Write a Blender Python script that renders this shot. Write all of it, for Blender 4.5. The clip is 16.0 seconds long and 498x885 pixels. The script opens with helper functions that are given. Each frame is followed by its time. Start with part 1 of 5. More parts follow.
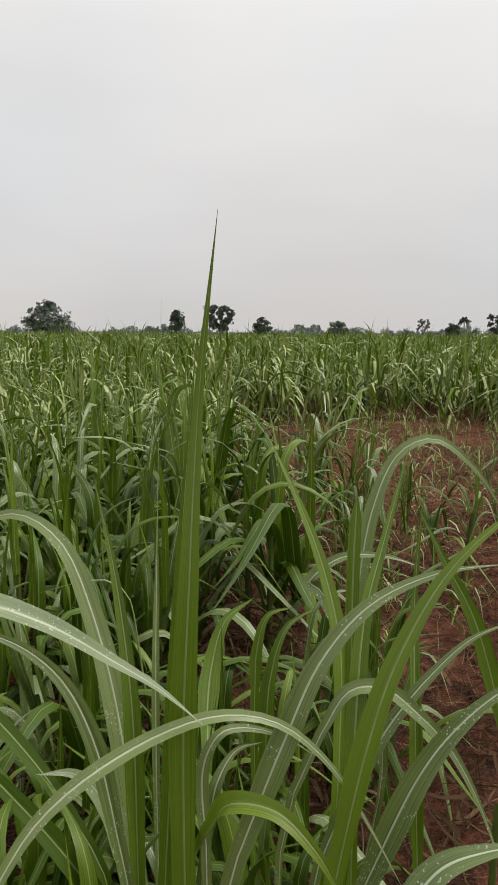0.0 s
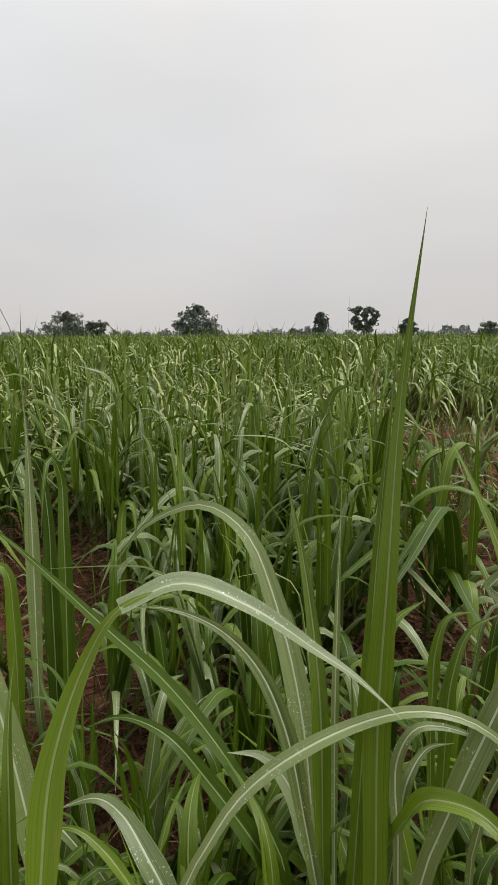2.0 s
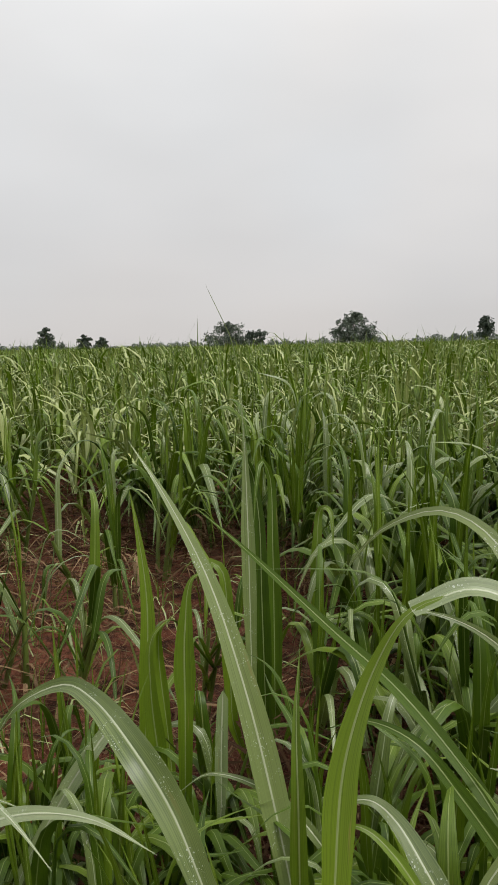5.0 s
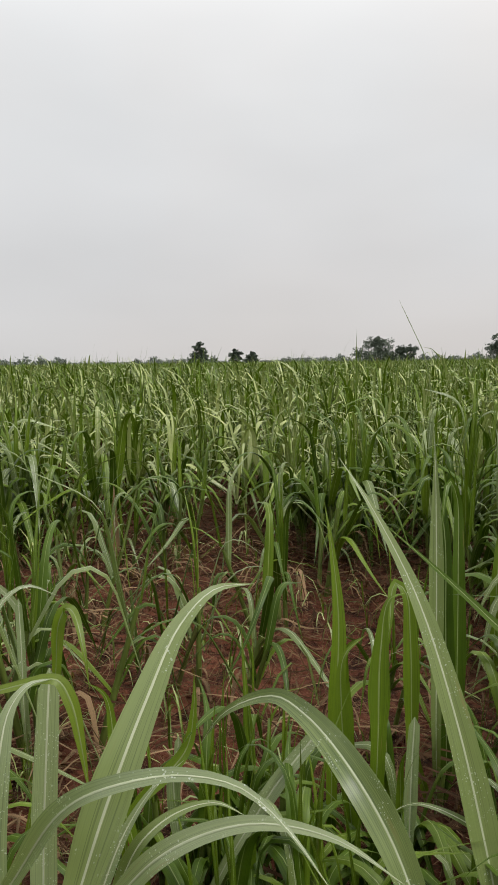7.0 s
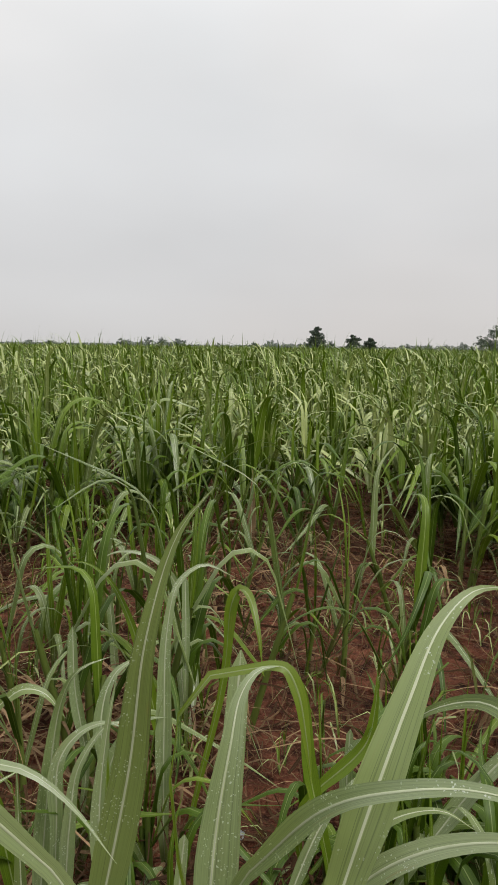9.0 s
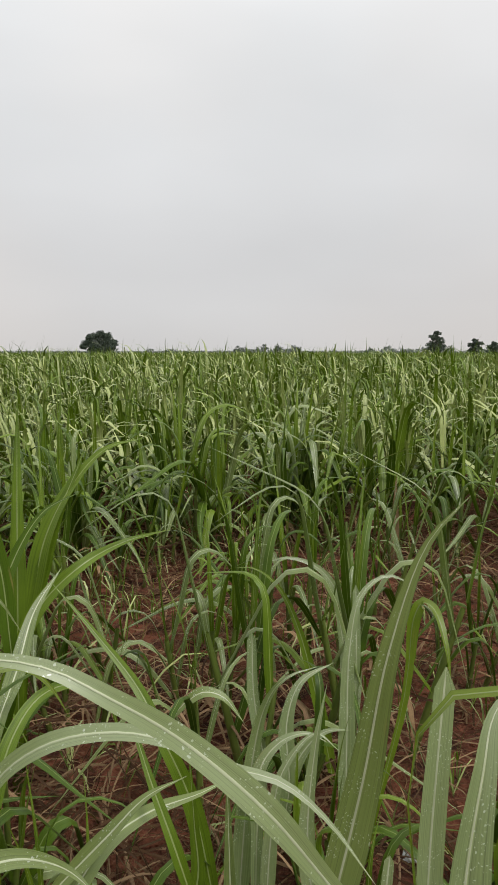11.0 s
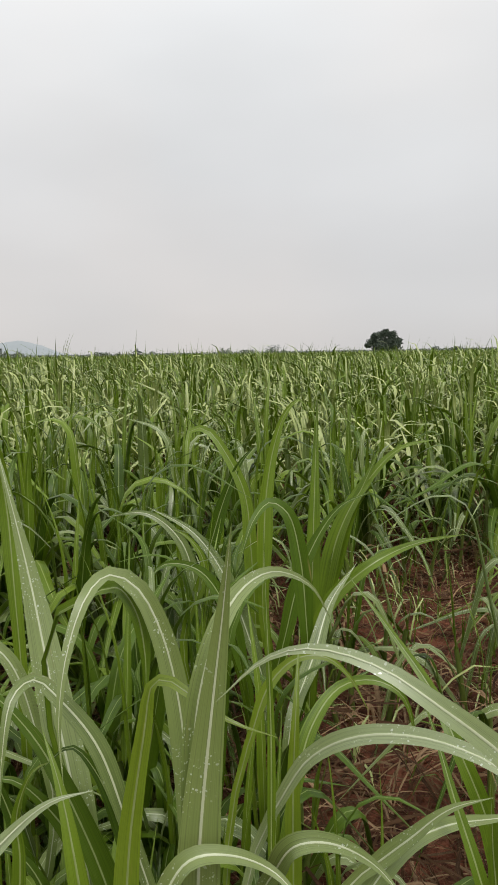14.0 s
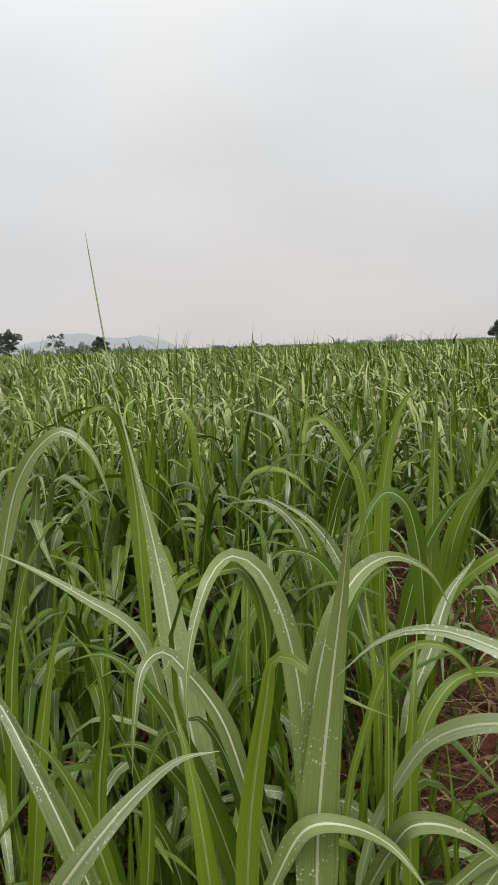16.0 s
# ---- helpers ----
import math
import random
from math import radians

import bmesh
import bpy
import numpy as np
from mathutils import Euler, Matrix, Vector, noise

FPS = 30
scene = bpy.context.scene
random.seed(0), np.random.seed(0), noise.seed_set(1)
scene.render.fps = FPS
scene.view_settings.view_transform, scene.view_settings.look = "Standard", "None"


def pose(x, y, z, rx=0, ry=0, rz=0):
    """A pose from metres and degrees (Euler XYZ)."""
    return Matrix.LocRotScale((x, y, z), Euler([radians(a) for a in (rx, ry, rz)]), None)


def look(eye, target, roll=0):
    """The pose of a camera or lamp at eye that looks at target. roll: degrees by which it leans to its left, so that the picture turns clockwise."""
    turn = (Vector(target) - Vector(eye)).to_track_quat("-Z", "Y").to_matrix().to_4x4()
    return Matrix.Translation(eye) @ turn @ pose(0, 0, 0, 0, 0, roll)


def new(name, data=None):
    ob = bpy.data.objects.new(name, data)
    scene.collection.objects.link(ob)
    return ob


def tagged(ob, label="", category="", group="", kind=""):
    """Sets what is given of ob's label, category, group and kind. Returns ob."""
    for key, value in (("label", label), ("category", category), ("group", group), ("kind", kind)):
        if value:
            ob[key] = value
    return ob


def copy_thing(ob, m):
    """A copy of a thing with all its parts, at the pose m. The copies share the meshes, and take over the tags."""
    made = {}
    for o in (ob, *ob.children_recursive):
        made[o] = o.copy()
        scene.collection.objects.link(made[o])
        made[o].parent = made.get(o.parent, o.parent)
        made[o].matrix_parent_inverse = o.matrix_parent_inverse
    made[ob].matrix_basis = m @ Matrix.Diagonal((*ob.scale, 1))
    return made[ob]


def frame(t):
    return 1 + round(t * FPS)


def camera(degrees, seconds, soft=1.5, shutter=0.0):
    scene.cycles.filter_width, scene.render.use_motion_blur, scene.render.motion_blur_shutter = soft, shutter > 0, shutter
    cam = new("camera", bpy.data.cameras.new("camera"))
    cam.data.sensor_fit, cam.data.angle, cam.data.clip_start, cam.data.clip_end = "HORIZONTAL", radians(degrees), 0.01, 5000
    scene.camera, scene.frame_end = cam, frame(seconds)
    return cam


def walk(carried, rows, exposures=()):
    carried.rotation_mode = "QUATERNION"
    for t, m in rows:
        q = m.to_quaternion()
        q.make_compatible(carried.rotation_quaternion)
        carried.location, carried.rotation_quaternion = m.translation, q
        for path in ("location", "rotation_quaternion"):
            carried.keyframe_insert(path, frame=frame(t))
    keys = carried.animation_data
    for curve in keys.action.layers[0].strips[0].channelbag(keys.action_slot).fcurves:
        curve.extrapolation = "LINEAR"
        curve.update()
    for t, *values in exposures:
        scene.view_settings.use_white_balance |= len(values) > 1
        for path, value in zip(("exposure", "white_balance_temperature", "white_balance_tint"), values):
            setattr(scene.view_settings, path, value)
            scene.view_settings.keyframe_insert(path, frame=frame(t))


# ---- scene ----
cam = camera(38.50, 16.0, soft=0.5)
PATH = [
    (0.0, 0.000, 0.000, 1.399, 5.61, -8.73, 0.35),
    (0.5, -0.009, 0.009, 1.387, 9.05, -9.38, 0.49),
    (1.0, -0.030, 0.002, 1.377, 13.22, -9.15, 1.37),
    (1.5, -0.054, -0.012, 1.388, 15.69, -9.23, 0.91),
    (2.0, -0.074, -0.039, 1.394, 17.04, -8.60, -0.11),
    (2.5, -0.097, -0.062, 1.400, 18.22, -8.66, 0.44),
    (3.0, -0.122, -0.078, 1.397, 19.86, -8.42, 0.19),
    (3.5, -0.159, -0.083, 1.394, 22.26, -8.02, 0.06),
    (4.0, -0.188, -0.083, 1.387, 25.01, -8.32, -0.27),
    (4.2, -0.203, -0.081, 1.380, 26.07, -8.34, -0.44),
    (6.3, -0.282, -0.159, 1.403, 35.53, -6.50, -1.07),
    (6.5, -0.304, -0.155, 1.392, 36.81, -6.38, -0.77),
    (7.0, -0.338, -0.177, 1.394, 41.31, -6.49, -0.75),
    (7.5, -0.380, -0.197, 1.395, 44.40, -6.55, -0.51),
    (8.0, -0.407, -0.225, 1.402, 47.37, -7.02, -0.79),
    (8.2, -0.424, -0.235, 1.400, 48.15, -7.24, -0.48),
    (10.3, -0.578, -0.353, 1.389, 54.77, -7.31, 0.04),
    (10.5, -0.586, -0.365, 1.392, 55.91, -7.18, -0.48),
    (11.0, -0.616, -0.405, 1.389, 59.64, -7.24, 0.01),
    (11.5, -0.649, -0.437, 1.385, 63.25, -7.73, 0.36),
    (12.0, -0.673, -0.464, 1.381, 66.34, -7.73, 0.77),
    (12.5, -0.680, -0.486, 1.378, 70.04, -7.62, 1.18),
    (13.0, -0.674, -0.474, 1.381, 74.43, -7.74, 0.54),
    (13.5, -0.651, -0.456, 1.392, 78.70, -6.84, -0.43),
    (14.0, -0.635, -0.446, 1.392, 82.13, -7.18, -0.99),
    (14.5, -0.623, -0.444, 1.394, 84.89, -6.67, -1.57),
    (15.0, -0.619, -0.449, 1.393, 87.02, -7.05, -1.67),
    (15.5, -0.615, -0.448, 1.391, 89.54, -7.32, -2.23),
    (16.0, -0.607, -0.453, 1.390, 91.49, -7.63, -2.06),
]
walk(cam, [(t, pose(x, y, z, 0, 0, yaw) @ pose(0, 0, 0, 90 + pitch) @ pose(0, 0, 0, 0, 0, roll)) for t, x, y, z, yaw, pitch, roll in PATH])

# ---- light ----
SUN_AZ, SUN_EL = 80.0, 56.0
world = bpy.data.worlds.new("overcast_sky")
scene.world = world
world.use_nodes = True
wn, wl = world.node_tree.nodes, world.node_tree.links
wn.clear()


def wnode(kind, **inputs):
    n = wn.new(kind)
    for key, value in inputs.items():
        n.inputs[key].default_value = value
    return n


w_co = wn.new("ShaderNodeTexCoord")
w_sep = wn.new("ShaderNodeSeparateXYZ")
wl.new(w_co.outputs["Generated"], w_sep.inputs[0])
w_ramp = wn.new("ShaderNodeValToRGB")
w_ramp.color_ramp.interpolation = "B_SPLINE"
stops = [(0.0, (0.64, 0.62, 0.61)), (0.06, (0.66, 0.645, 0.64)), (0.2, (0.73, 0.725, 0.725)), (0.36, (0.82, 0.82, 0.82)),
         (0.52, (1.0, 1.0, 1.0)), (0.74, (2.6, 2.6, 2.6)), (1.0, (2.9, 2.9, 2.9))]
for k, (at_, c) in enumerate(stops):
    e = w_ramp.color_ramp.elements[k] if k < 2 else w_ramp.color_ramp.elements.new(at_)
    e.position, e.color = at_, (*c, 1)
wl.new(w_sep.outputs[2], w_ramp.inputs[0])
w_map = wn.new("ShaderNodeMapping")
w_map.inputs["Scale"].default_value = (1, 1, 2.6)
wl.new(w_co.outputs["Generated"], w_map.inputs[0])
w_noise = wnode("ShaderNodeTexNoise", Scale=2.2, Detail=3.0, Roughness=0.45)
wl.new(w_map.outputs[0], w_noise.inputs["Vector"])
w_mr = wnode("ShaderNodeMapRange", **{"From Min": 0.3, "From Max": 0.7, "To Min": 0.95, "To Max": 1.06})
wl.new(w_noise.outputs["Fac"], w_mr.inputs[0])
w_map2 = wn.new("ShaderNodeMapping")
w_map2.inputs["Location"].default_value = (3.1, 1.7, 0.4)
wl.new(w_co.outputs["Generated"], w_map2.inputs[0])
w_noise2 = wnode("ShaderNodeTexNoise", Scale=2.6, Detail=2.0, Roughness=0.4)
wl.new(w_map2.outputs[0], w_noise2.inputs["Vector"])
w_tint = wn.new("ShaderNodeValToRGB")
w_tint.color_ramp.elements[0].position, w_tint.color_ramp.elements[0].color = 0.36, (0.982, 0.996, 1.008, 1)
w_tint.color_ramp.elements[1].position, w_tint.color_ramp.elements[1].color = 0.62, (1.015, 1.0, 0.99, 1)
wl.new(w_noise2.outputs["Fac"], w_tint.inputs[0])
w_col = wn.new("ShaderNodeVectorMath")
w_col.operation = "MULTIPLY"
wl.new(w_ramp.outputs[0], w_col.inputs[0])
wl.new(w_tint.outputs[0], w_col.inputs[1])
w_mul = wn.new("ShaderNodeVectorMath")
w_mul.operation = "SCALE"
wl.new(w_col.outputs[0], w_mul.inputs[0])
wl.new(w_mr.outputs[0], w_mul.inputs["Scale"])
# the cloud is thinner and brighter towards the sun
w_dot = wn.new("ShaderNodeVectorMath")
w_dot.operation = "DOT_PRODUCT"
w_dot.inputs[1].default_value = (math.sin(radians(SUN_AZ)) * math.cos(radians(SUN_EL)), math.cos(radians(SUN_AZ)) * math.cos(radians(SUN_EL)), math.sin(radians(SUN_EL)))
wl.new(w_co.outputs["Generated"], w_dot.inputs[0])
w_pos = wn.new("ShaderNodeMath")
w_pos.operation = "MAXIMUM"
w_pos.inputs[1].default_value = 0.0
wl.new(w_dot.outputs["Value"], w_pos.inputs[0])
w_pow = wn.new("ShaderNodeMath")
w_pow.operation = "POWER"
w_pow.inputs[1].default_value = 6.0
wl.new(w_pos.outputs[0], w_pow.inputs[0])
w_glow = wn.new("ShaderNodeMath")
w_glow.operation = "MULTIPLY_ADD"
w_glow.inputs[1].default_value, w_glow.inputs[2].default_value = 1.0, 1.0
wl.new(w_pow.outputs[0], w_glow.inputs[0])
w_bright = wn.new("ShaderNodeVectorMath")
w_bright.operation = "SCALE"
wl.new(w_mul.outputs[0], w_bright.inputs[0])
wl.new(w_glow.outputs[0], w_bright.inputs["Scale"])
w_sky = wn.new("ShaderNodeTexSky")
w_sky.sky_type, w_sky.sun_disc = "NISHITA", False
w_sky.sun_elevation, w_sky.sun_rotation = radians(SUN_EL), radians(SUN_AZ)
w_sat = wnode("ShaderNodeHueSaturation", Saturation=0.35, Value=0.1)
wl.new(w_sky.outputs[0], w_sat.inputs["Color"])
w_mix = wn.new("ShaderNodeMix")
w_mix.data_type = "RGBA"
w_mix.inputs[0].default_value = 0.06
wl.new(w_bright.outputs[0], w_mix.inputs[6])
wl.new(w_sat.outputs[0], w_mix.inputs[7])
w_bg = wnode("ShaderNodeBackground", Strength=1.0)
wl.new(w_mix.outputs[2], w_bg.inputs[0])
wl.new(w_bg.outputs[0], wn.new("ShaderNodeOutputWorld").inputs[0])

sun = new("sun", bpy.data.lights.new("sun", "SUN"))
sun.data.energy, sun.data.angle, sun.data.color = 1.5, radians(14), (1, 0.97, 0.93)
sa, se = radians(SUN_AZ), radians(SUN_EL)
sun.matrix_world = look((math.sin(sa) * math.cos(se) * 50, math.cos(sa) * math.cos(se) * 50, math.sin(se) * 50), (0, 0, 0))


# ---- materials ----
def material(name):
    m = bpy.data.materials.new(name)
    m.use_nodes = True
    t = m.node_tree
    return m, t, t.nodes["Principled BSDF"]


def put(tree, kind, links=None, **inputs):
    n = tree.nodes.new(kind)
    for key, value in inputs.items():
        n.inputs[key.replace("_", " ")].default_value = value
    for key, out in (links or {}).items():
        tree.links.new(out, n.inputs[key])
    return n


def mixed(tree, fac, a, b, mode="MIX"):
    n = tree.nodes.new("ShaderNodeMix")
    n.data_type, n.blend_type = "RGBA", mode
    for slot, v in ((0, fac), (6, a), (7, b)):
        if hasattr(v, "node"):
            tree.links.new(v, n.inputs[slot])
        else:
            n.inputs[slot].default_value = v if slot == 0 else (*v, 1)
    return n.outputs[2]


def ramp(tree, fac, *stops):
    n = tree.nodes.new("ShaderNodeValToRGB")
    for k, (at_, c) in enumerate(stops):
        e = n.color_ramp.elements[k] if k < 2 else n.color_ramp.elements.new(at_)
        e.position, e.color = at_, ((*c, 1) if isinstance(c, tuple) else (c, c, c, 1))
    tree.links.new(fac, n.inputs[0])
    return n.outputs[0]


def calc(tree, op, a, b=0.0, c=0.0):
    n = tree.nodes.new("ShaderNodeMath")
    n.operation = op
    for k, v in enumerate((a, b, c)):
        if hasattr(v, "node"):
            tree.links.new(v, n.inputs[k])
        else:
            n.inputs[k].default_value = v
    return n.outputs[0]


def blade(name, dark, light, rib, per_island, translucent=0.2, rough=0.42, drops=True, tip=(0.26, 0.20, 0.07), gloss=0.6, wet=0.5):
    """A cane leaf: pale midrib, fine veins lengthwise, tone varying from leaf to leaf, water drops, dry tip."""
    m, t, bsdf = material(name)
    uv = t.nodes.new("ShaderNodeUVMap").outputs[0]
    sep = put(t, "ShaderNodeSeparateXYZ", {0: uv})
    u, v = sep.outputs[0], sep.outputs[1]
    if per_island:
        rnd = t.nodes.new("ShaderNodeNewGeometry").outputs["Random Per Island"]
    else:
        rnd = t.nodes.new("ShaderNodeObjectInfo").outputs["Random"]
    base = mixed(t, ramp(t, rnd, (0.28, 0.0), (0.72, 1.0)), dark, light)
    pos = t.nodes.new("ShaderNodeNewGeometry").outputs["Position"]
    blotch = put(t, "ShaderNodeTexNoise", {"Vector": pos}, Scale=7.0, Detail=3.0).outputs["Fac"]
    base = mixed(t, ramp(t, blotch, (0.3, 0.0), (0.72, 0.55)), base, tuple(c * 1.25 for c in light))
    across = calc(t, "ABSOLUTE", calc(t, "SUBTRACT", u, 0.5))
    veins = calc(t, "SINE", calc(t, "MULTIPLY", u, 118.0))
    along = put(t, "ShaderNodeCombineXYZ", {0: calc(t, "MULTIPLY", u, 34.0), 1: calc(t, "MULTIPLY", v, 1.6), 2: calc(t, "MULTIPLY", rnd, 60.0)}).outputs[0]
    streak = put(t, "ShaderNodeTexNoise", {"Vector": along}, Scale=1.0, Detail=3.0, Roughness=0.6).outputs["Fac"]
    base = mixed(t, ramp(t, streak, (0.35, 0.0), (0.7, 0.6)), base, tuple(c * 1.55 for c in light))
    base = mixed(t, ramp(t, streak, (0.25, 0.55), (0.45, 0.0)), base, tuple(c * 0.55 for c in dark))
    base = mixed(t, calc(t, "MULTIPLY_ADD", veins, 0.05, 0.05), base, tuple(c * 1.8 for c in light))
    edge = put(t, "ShaderNodeMapRange", {0: across}, From_Min=0.014, From_Max=0.05, To_Min=0.9, To_Max=0.0)
    edge.interpolation_type = "SMOOTHSTEP"
    colour = mixed(t, edge.outputs[0], base, rib)
    patch = put(t, "ShaderNodeCombineXYZ", {0: calc(t, "MULTIPLY", u, 5.0), 1: calc(t, "MULTIPLY", v, 5.5), 2: calc(t, "MULTIPLY", rnd, 90.0)}).outputs[0]
    fleck = put(t, "ShaderNodeTexNoise", {"Vector": patch}, Scale=1.0, Detail=4.0).outputs["Fac"]
    colour = mixed(t, ramp(t, fleck, (0.68, 0.0), (0.80, 0.75)), colour, tip)
    if drops:
        wobble = mixed(t, 0.012, pos, put(t, "ShaderNodeTexNoise", {"Vector": pos}, Scale=60.0, Detail=2.0).outputs["Color"])
        cells = put(t, "ShaderNodeTexVoronoi", {"Vector": wobble}, Scale=290.0, Randomness=1.0)
        size = put(t, "ShaderNodeSeparateXYZ", {0: cells.outputs["Color"]}).outputs[0]
        dots = calc(t, "LESS_THAN", cells.outputs["Distance"], calc(t, "MULTIPLY_ADD", calc(t, "POWER", size, 2.0), 0.42, 0.02))
        where = put(t, "ShaderNodeTexNoise", {"Vector": pos}, Scale=17.0, Detail=3.0).outputs["Fac"]
        dots = calc(t, "MULTIPLY", dots, ramp(t, where, (0.56 - 0.1 * wet, 0.0), (0.64 - 0.1 * wet, 1.0)))
        colour = mixed(t, calc(t, "MULTIPLY", dots, 0.4 + 0.4 * wet), colour, (0.62, 0.66, 0.60))
        t.links.new(calc(t, "MULTIPLY_ADD", dots, -0.3, rough), bsdf.inputs["Roughness"])
    else:
        bsdf.inputs["Roughness"].default_value = rough
    t.links.new(colour, bsdf.inputs["Base Color"])
    bsdf.inputs["Specular IOR Level"].default_value = gloss
    bump = put(t, "ShaderNodeBump", {"Height": veins}, Strength=0.08, Distance=0.0005)
    t.links.new(bump.outputs[0], bsdf.inputs["Normal"])
    trans = put(t, "ShaderNodeBsdfTranslucent", {"Color": mixed(t, 1.0, colour, (1.15, 1.4, 0.4), "MULTIPLY")})
    mix = put(t, "ShaderNodeMixShader", {1: bsdf.outputs[0], 2: trans.outputs[0]}, Fac=translucent)
    t.links.new(mix.outputs[0], t.nodes["Material Output"].inputs[0])
    return m


RIB = (0.42, 0.47, 0.30)
leaf_near = blade("cane_leaf", (0.034, 0.062, 0.007), (0.142, 0.182, 0.055), RIB, False, translucent=0.13, rough=0.4, gloss=0.6)
leaf_lush = blade("lush_green_cane_leaf", (0.042, 0.080, 0.004), (0.100, 0.152, 0.009), (0.26, 0.31, 0.11), False, translucent=0.12, rough=0.42, gloss=0.35, drops=False)
# deep green leaf, darkened in colour as shade low among the plants
leaf_deep = blade("deep_green_cane_leaf", (0.015, 0.036, 0.002), (0.050, 0.088, 0.005), (0.19, 0.24, 0.08), False, translucent=0.09, rough=0.42, gloss=0.25, drops=False)
# pale dewy leaf, its colour raised to carry the sky light on it
leaf_pale = blade("pale_lit_cane_leaf", (0.140, 0.182, 0.076), (0.205, 0.246, 0.118), (0.52, 0.55, 0.38), False, translucent=0.24, gloss=1.0, wet=0.9)
leaf_bright = blade("yellow_green_cane_leaf", (0.098, 0.146, 0.008), (0.128, 0.176, 0.014), (0.34, 0.38, 0.10), False, translucent=0.35, drops=False)
pale_field = blade("cane_leaf_field", (0.060, 0.090, 0.012), (0.268, 0.308, 0.104), (0.48, 0.50, 0.27), True, translucent=0.07, drops=False, rough=0.4, gloss=0.55)
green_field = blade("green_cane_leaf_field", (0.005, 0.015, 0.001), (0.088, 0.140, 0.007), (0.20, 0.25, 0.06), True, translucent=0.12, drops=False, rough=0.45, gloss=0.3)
pale_far = blade("cane_leaf_distant", (0.074, 0.108, 0.013), (0.268, 0.308, 0.094), (0.36, 0.38, 0.17), True, translucent=0.08, drops=False, rough=0.42, gloss=0.5)
green_far = blade("green_cane_leaf_distant", (0.008, 0.022, 0.002), (0.100, 0.152, 0.010), (0.20, 0.25, 0.06), True, translucent=0.12, drops=False, rough=0.45, gloss=0.3)
leaf_dry = blade("dry_cane_leaf", (0.016, 0.008, 0.005), (0.265, 0.172, 0.096), (0.24, 0.17, 0.09), False, drops=False, rough=0.75, tip=(0.03, 0.016, 0.009), gloss=0.15)
leaf_dry_field = blade("dry_cane_leaf_field", (0.012, 0.006, 0.004), (0.170, 0.102, 0.054), (0.15, 0.10, 0.055), True, drops=False, rough=0.8, tip=(0.025, 0.013, 0.007), gloss=0.15)
# dry leaves again, with the shade under the crop put into the colour
leaf_dry_dark = blade("shade_dark_dry_cane_leaf", (0.006, 0.003, 0.002), (0.066, 0.035, 0.018), (0.09, 0.055, 0.03), True, drops=False, rough=0.85, tip=(0.02, 0.011, 0.007), gloss=0.1)
stalk_mat = blade("cane_stalk", (0.036, 0.062, 0.006), (0.090, 0.120, 0.020), (0.15, 0.17, 0.05), False, translucent=0.1, drops=False, rough=0.45, tip=(0.12, 0.06, 0.04))



def midrib(name, a, b):
    """The smooth pale rib of a cane leaf, with faint lengthwise streaks."""
    m, t, bsdf = material(name)
    pos = t.nodes.new("ShaderNodeNewGeometry").outputs["Position"]
    n = put(t, "ShaderNodeTexNoise", {"Vector": pos}, Scale=40.0, Detail=3.0).outputs["Fac"]
    t.links.new(mixed(t, n, a, b), bsdf.inputs["Base Color"])
    bsdf.inputs["Roughness"].default_value = 0.42
    return m


rib_pale = midrib("pale_midrib", (0.34, 0.38, 0.22), (0.50, 0.53, 0.36))
rib_green = midrib("green_midrib", (0.15, 0.20, 0.05), (0.26, 0.31, 0.12))

soil, st, sb = material("red_soil")
s_pos = st.nodes.new("ShaderNodeNewGeometry").outputs["Position"]
s_big = put(st, "ShaderNodeTexNoise", {"Vector": s_pos}, Scale=0.9, Detail=4.0).outputs["Fac"]
s_mid = put(st, "ShaderNodeTexNoise", {"Vector": s_pos}, Scale=11.0, Detail=6.0, Roughness=0.65).outputs["Fac"]
s_fine = put(st, "ShaderNodeTexNoise", {"Vector": s_pos}, Scale=95.0, Detail=4.0, Roughness=0.7).outputs["Fac"]
s_col = mixed(st, ramp(st, s_big, (0.35, 0.0), (0.7, 1.0)), (0.092, 0.030, 0.016), (0.225, 0.082, 0.046))
# hollows of the bump relief are coloured dark, as shade between lumps
s_col = mixed(st, ramp(st, s_mid, (0.38, 0.9), (0.56, 0.0)), s_col, (0.014, 0.007, 0.005))
s_col = mixed(st, ramp(st, s_fine, (0.52, 0.0), (0.75, 0.7)), s_col, (0.270, 0.130, 0.078))
st.links.new(s_col, sb.inputs["Base Color"])
sb.inputs["Roughness"].default_value = 0.9
sb.inputs["Specular IOR Level"].default_value = 0.12
s_b1 = put(st, "ShaderNodeBump", {"Height": s_mid}, Strength=1.0, Distance=0.06)
s_b2 = put(st, "ShaderNodeBump", {"Height": s_fine, "Normal": s_b1.outputs[0]}, Strength=0.7, Distance=0.006)
st.links.new(s_b2.outputs[0], sb.inputs["Normal"])


def foliage(name, dark, light, translucent=0.15):
    m, t, bsdf = material(name)
    rnd = t.nodes.new("ShaderNodeNewGeometry").outputs["Random Per Island"]
    t.links.new(mixed(t, rnd, dark, light), bsdf.inputs["Base Color"])
    bsdf.inputs["Roughness"].default_value = 0.6
    return m


def bark(name, a, b):
    m, t, bsdf = material(name)
    pos = t.nodes.new("ShaderNodeNewGeometry").outputs["Position"]
    n = put(t, "ShaderNodeTexNoise", {"Vector": pos}, Scale=3.0, Detail=5.0).outputs["Fac"]
    t.links.new(mixed(t, n, a, b), bsdf.inputs["Base Color"])
    bsdf.inputs["Roughness"].default_value = 0.9
    return m


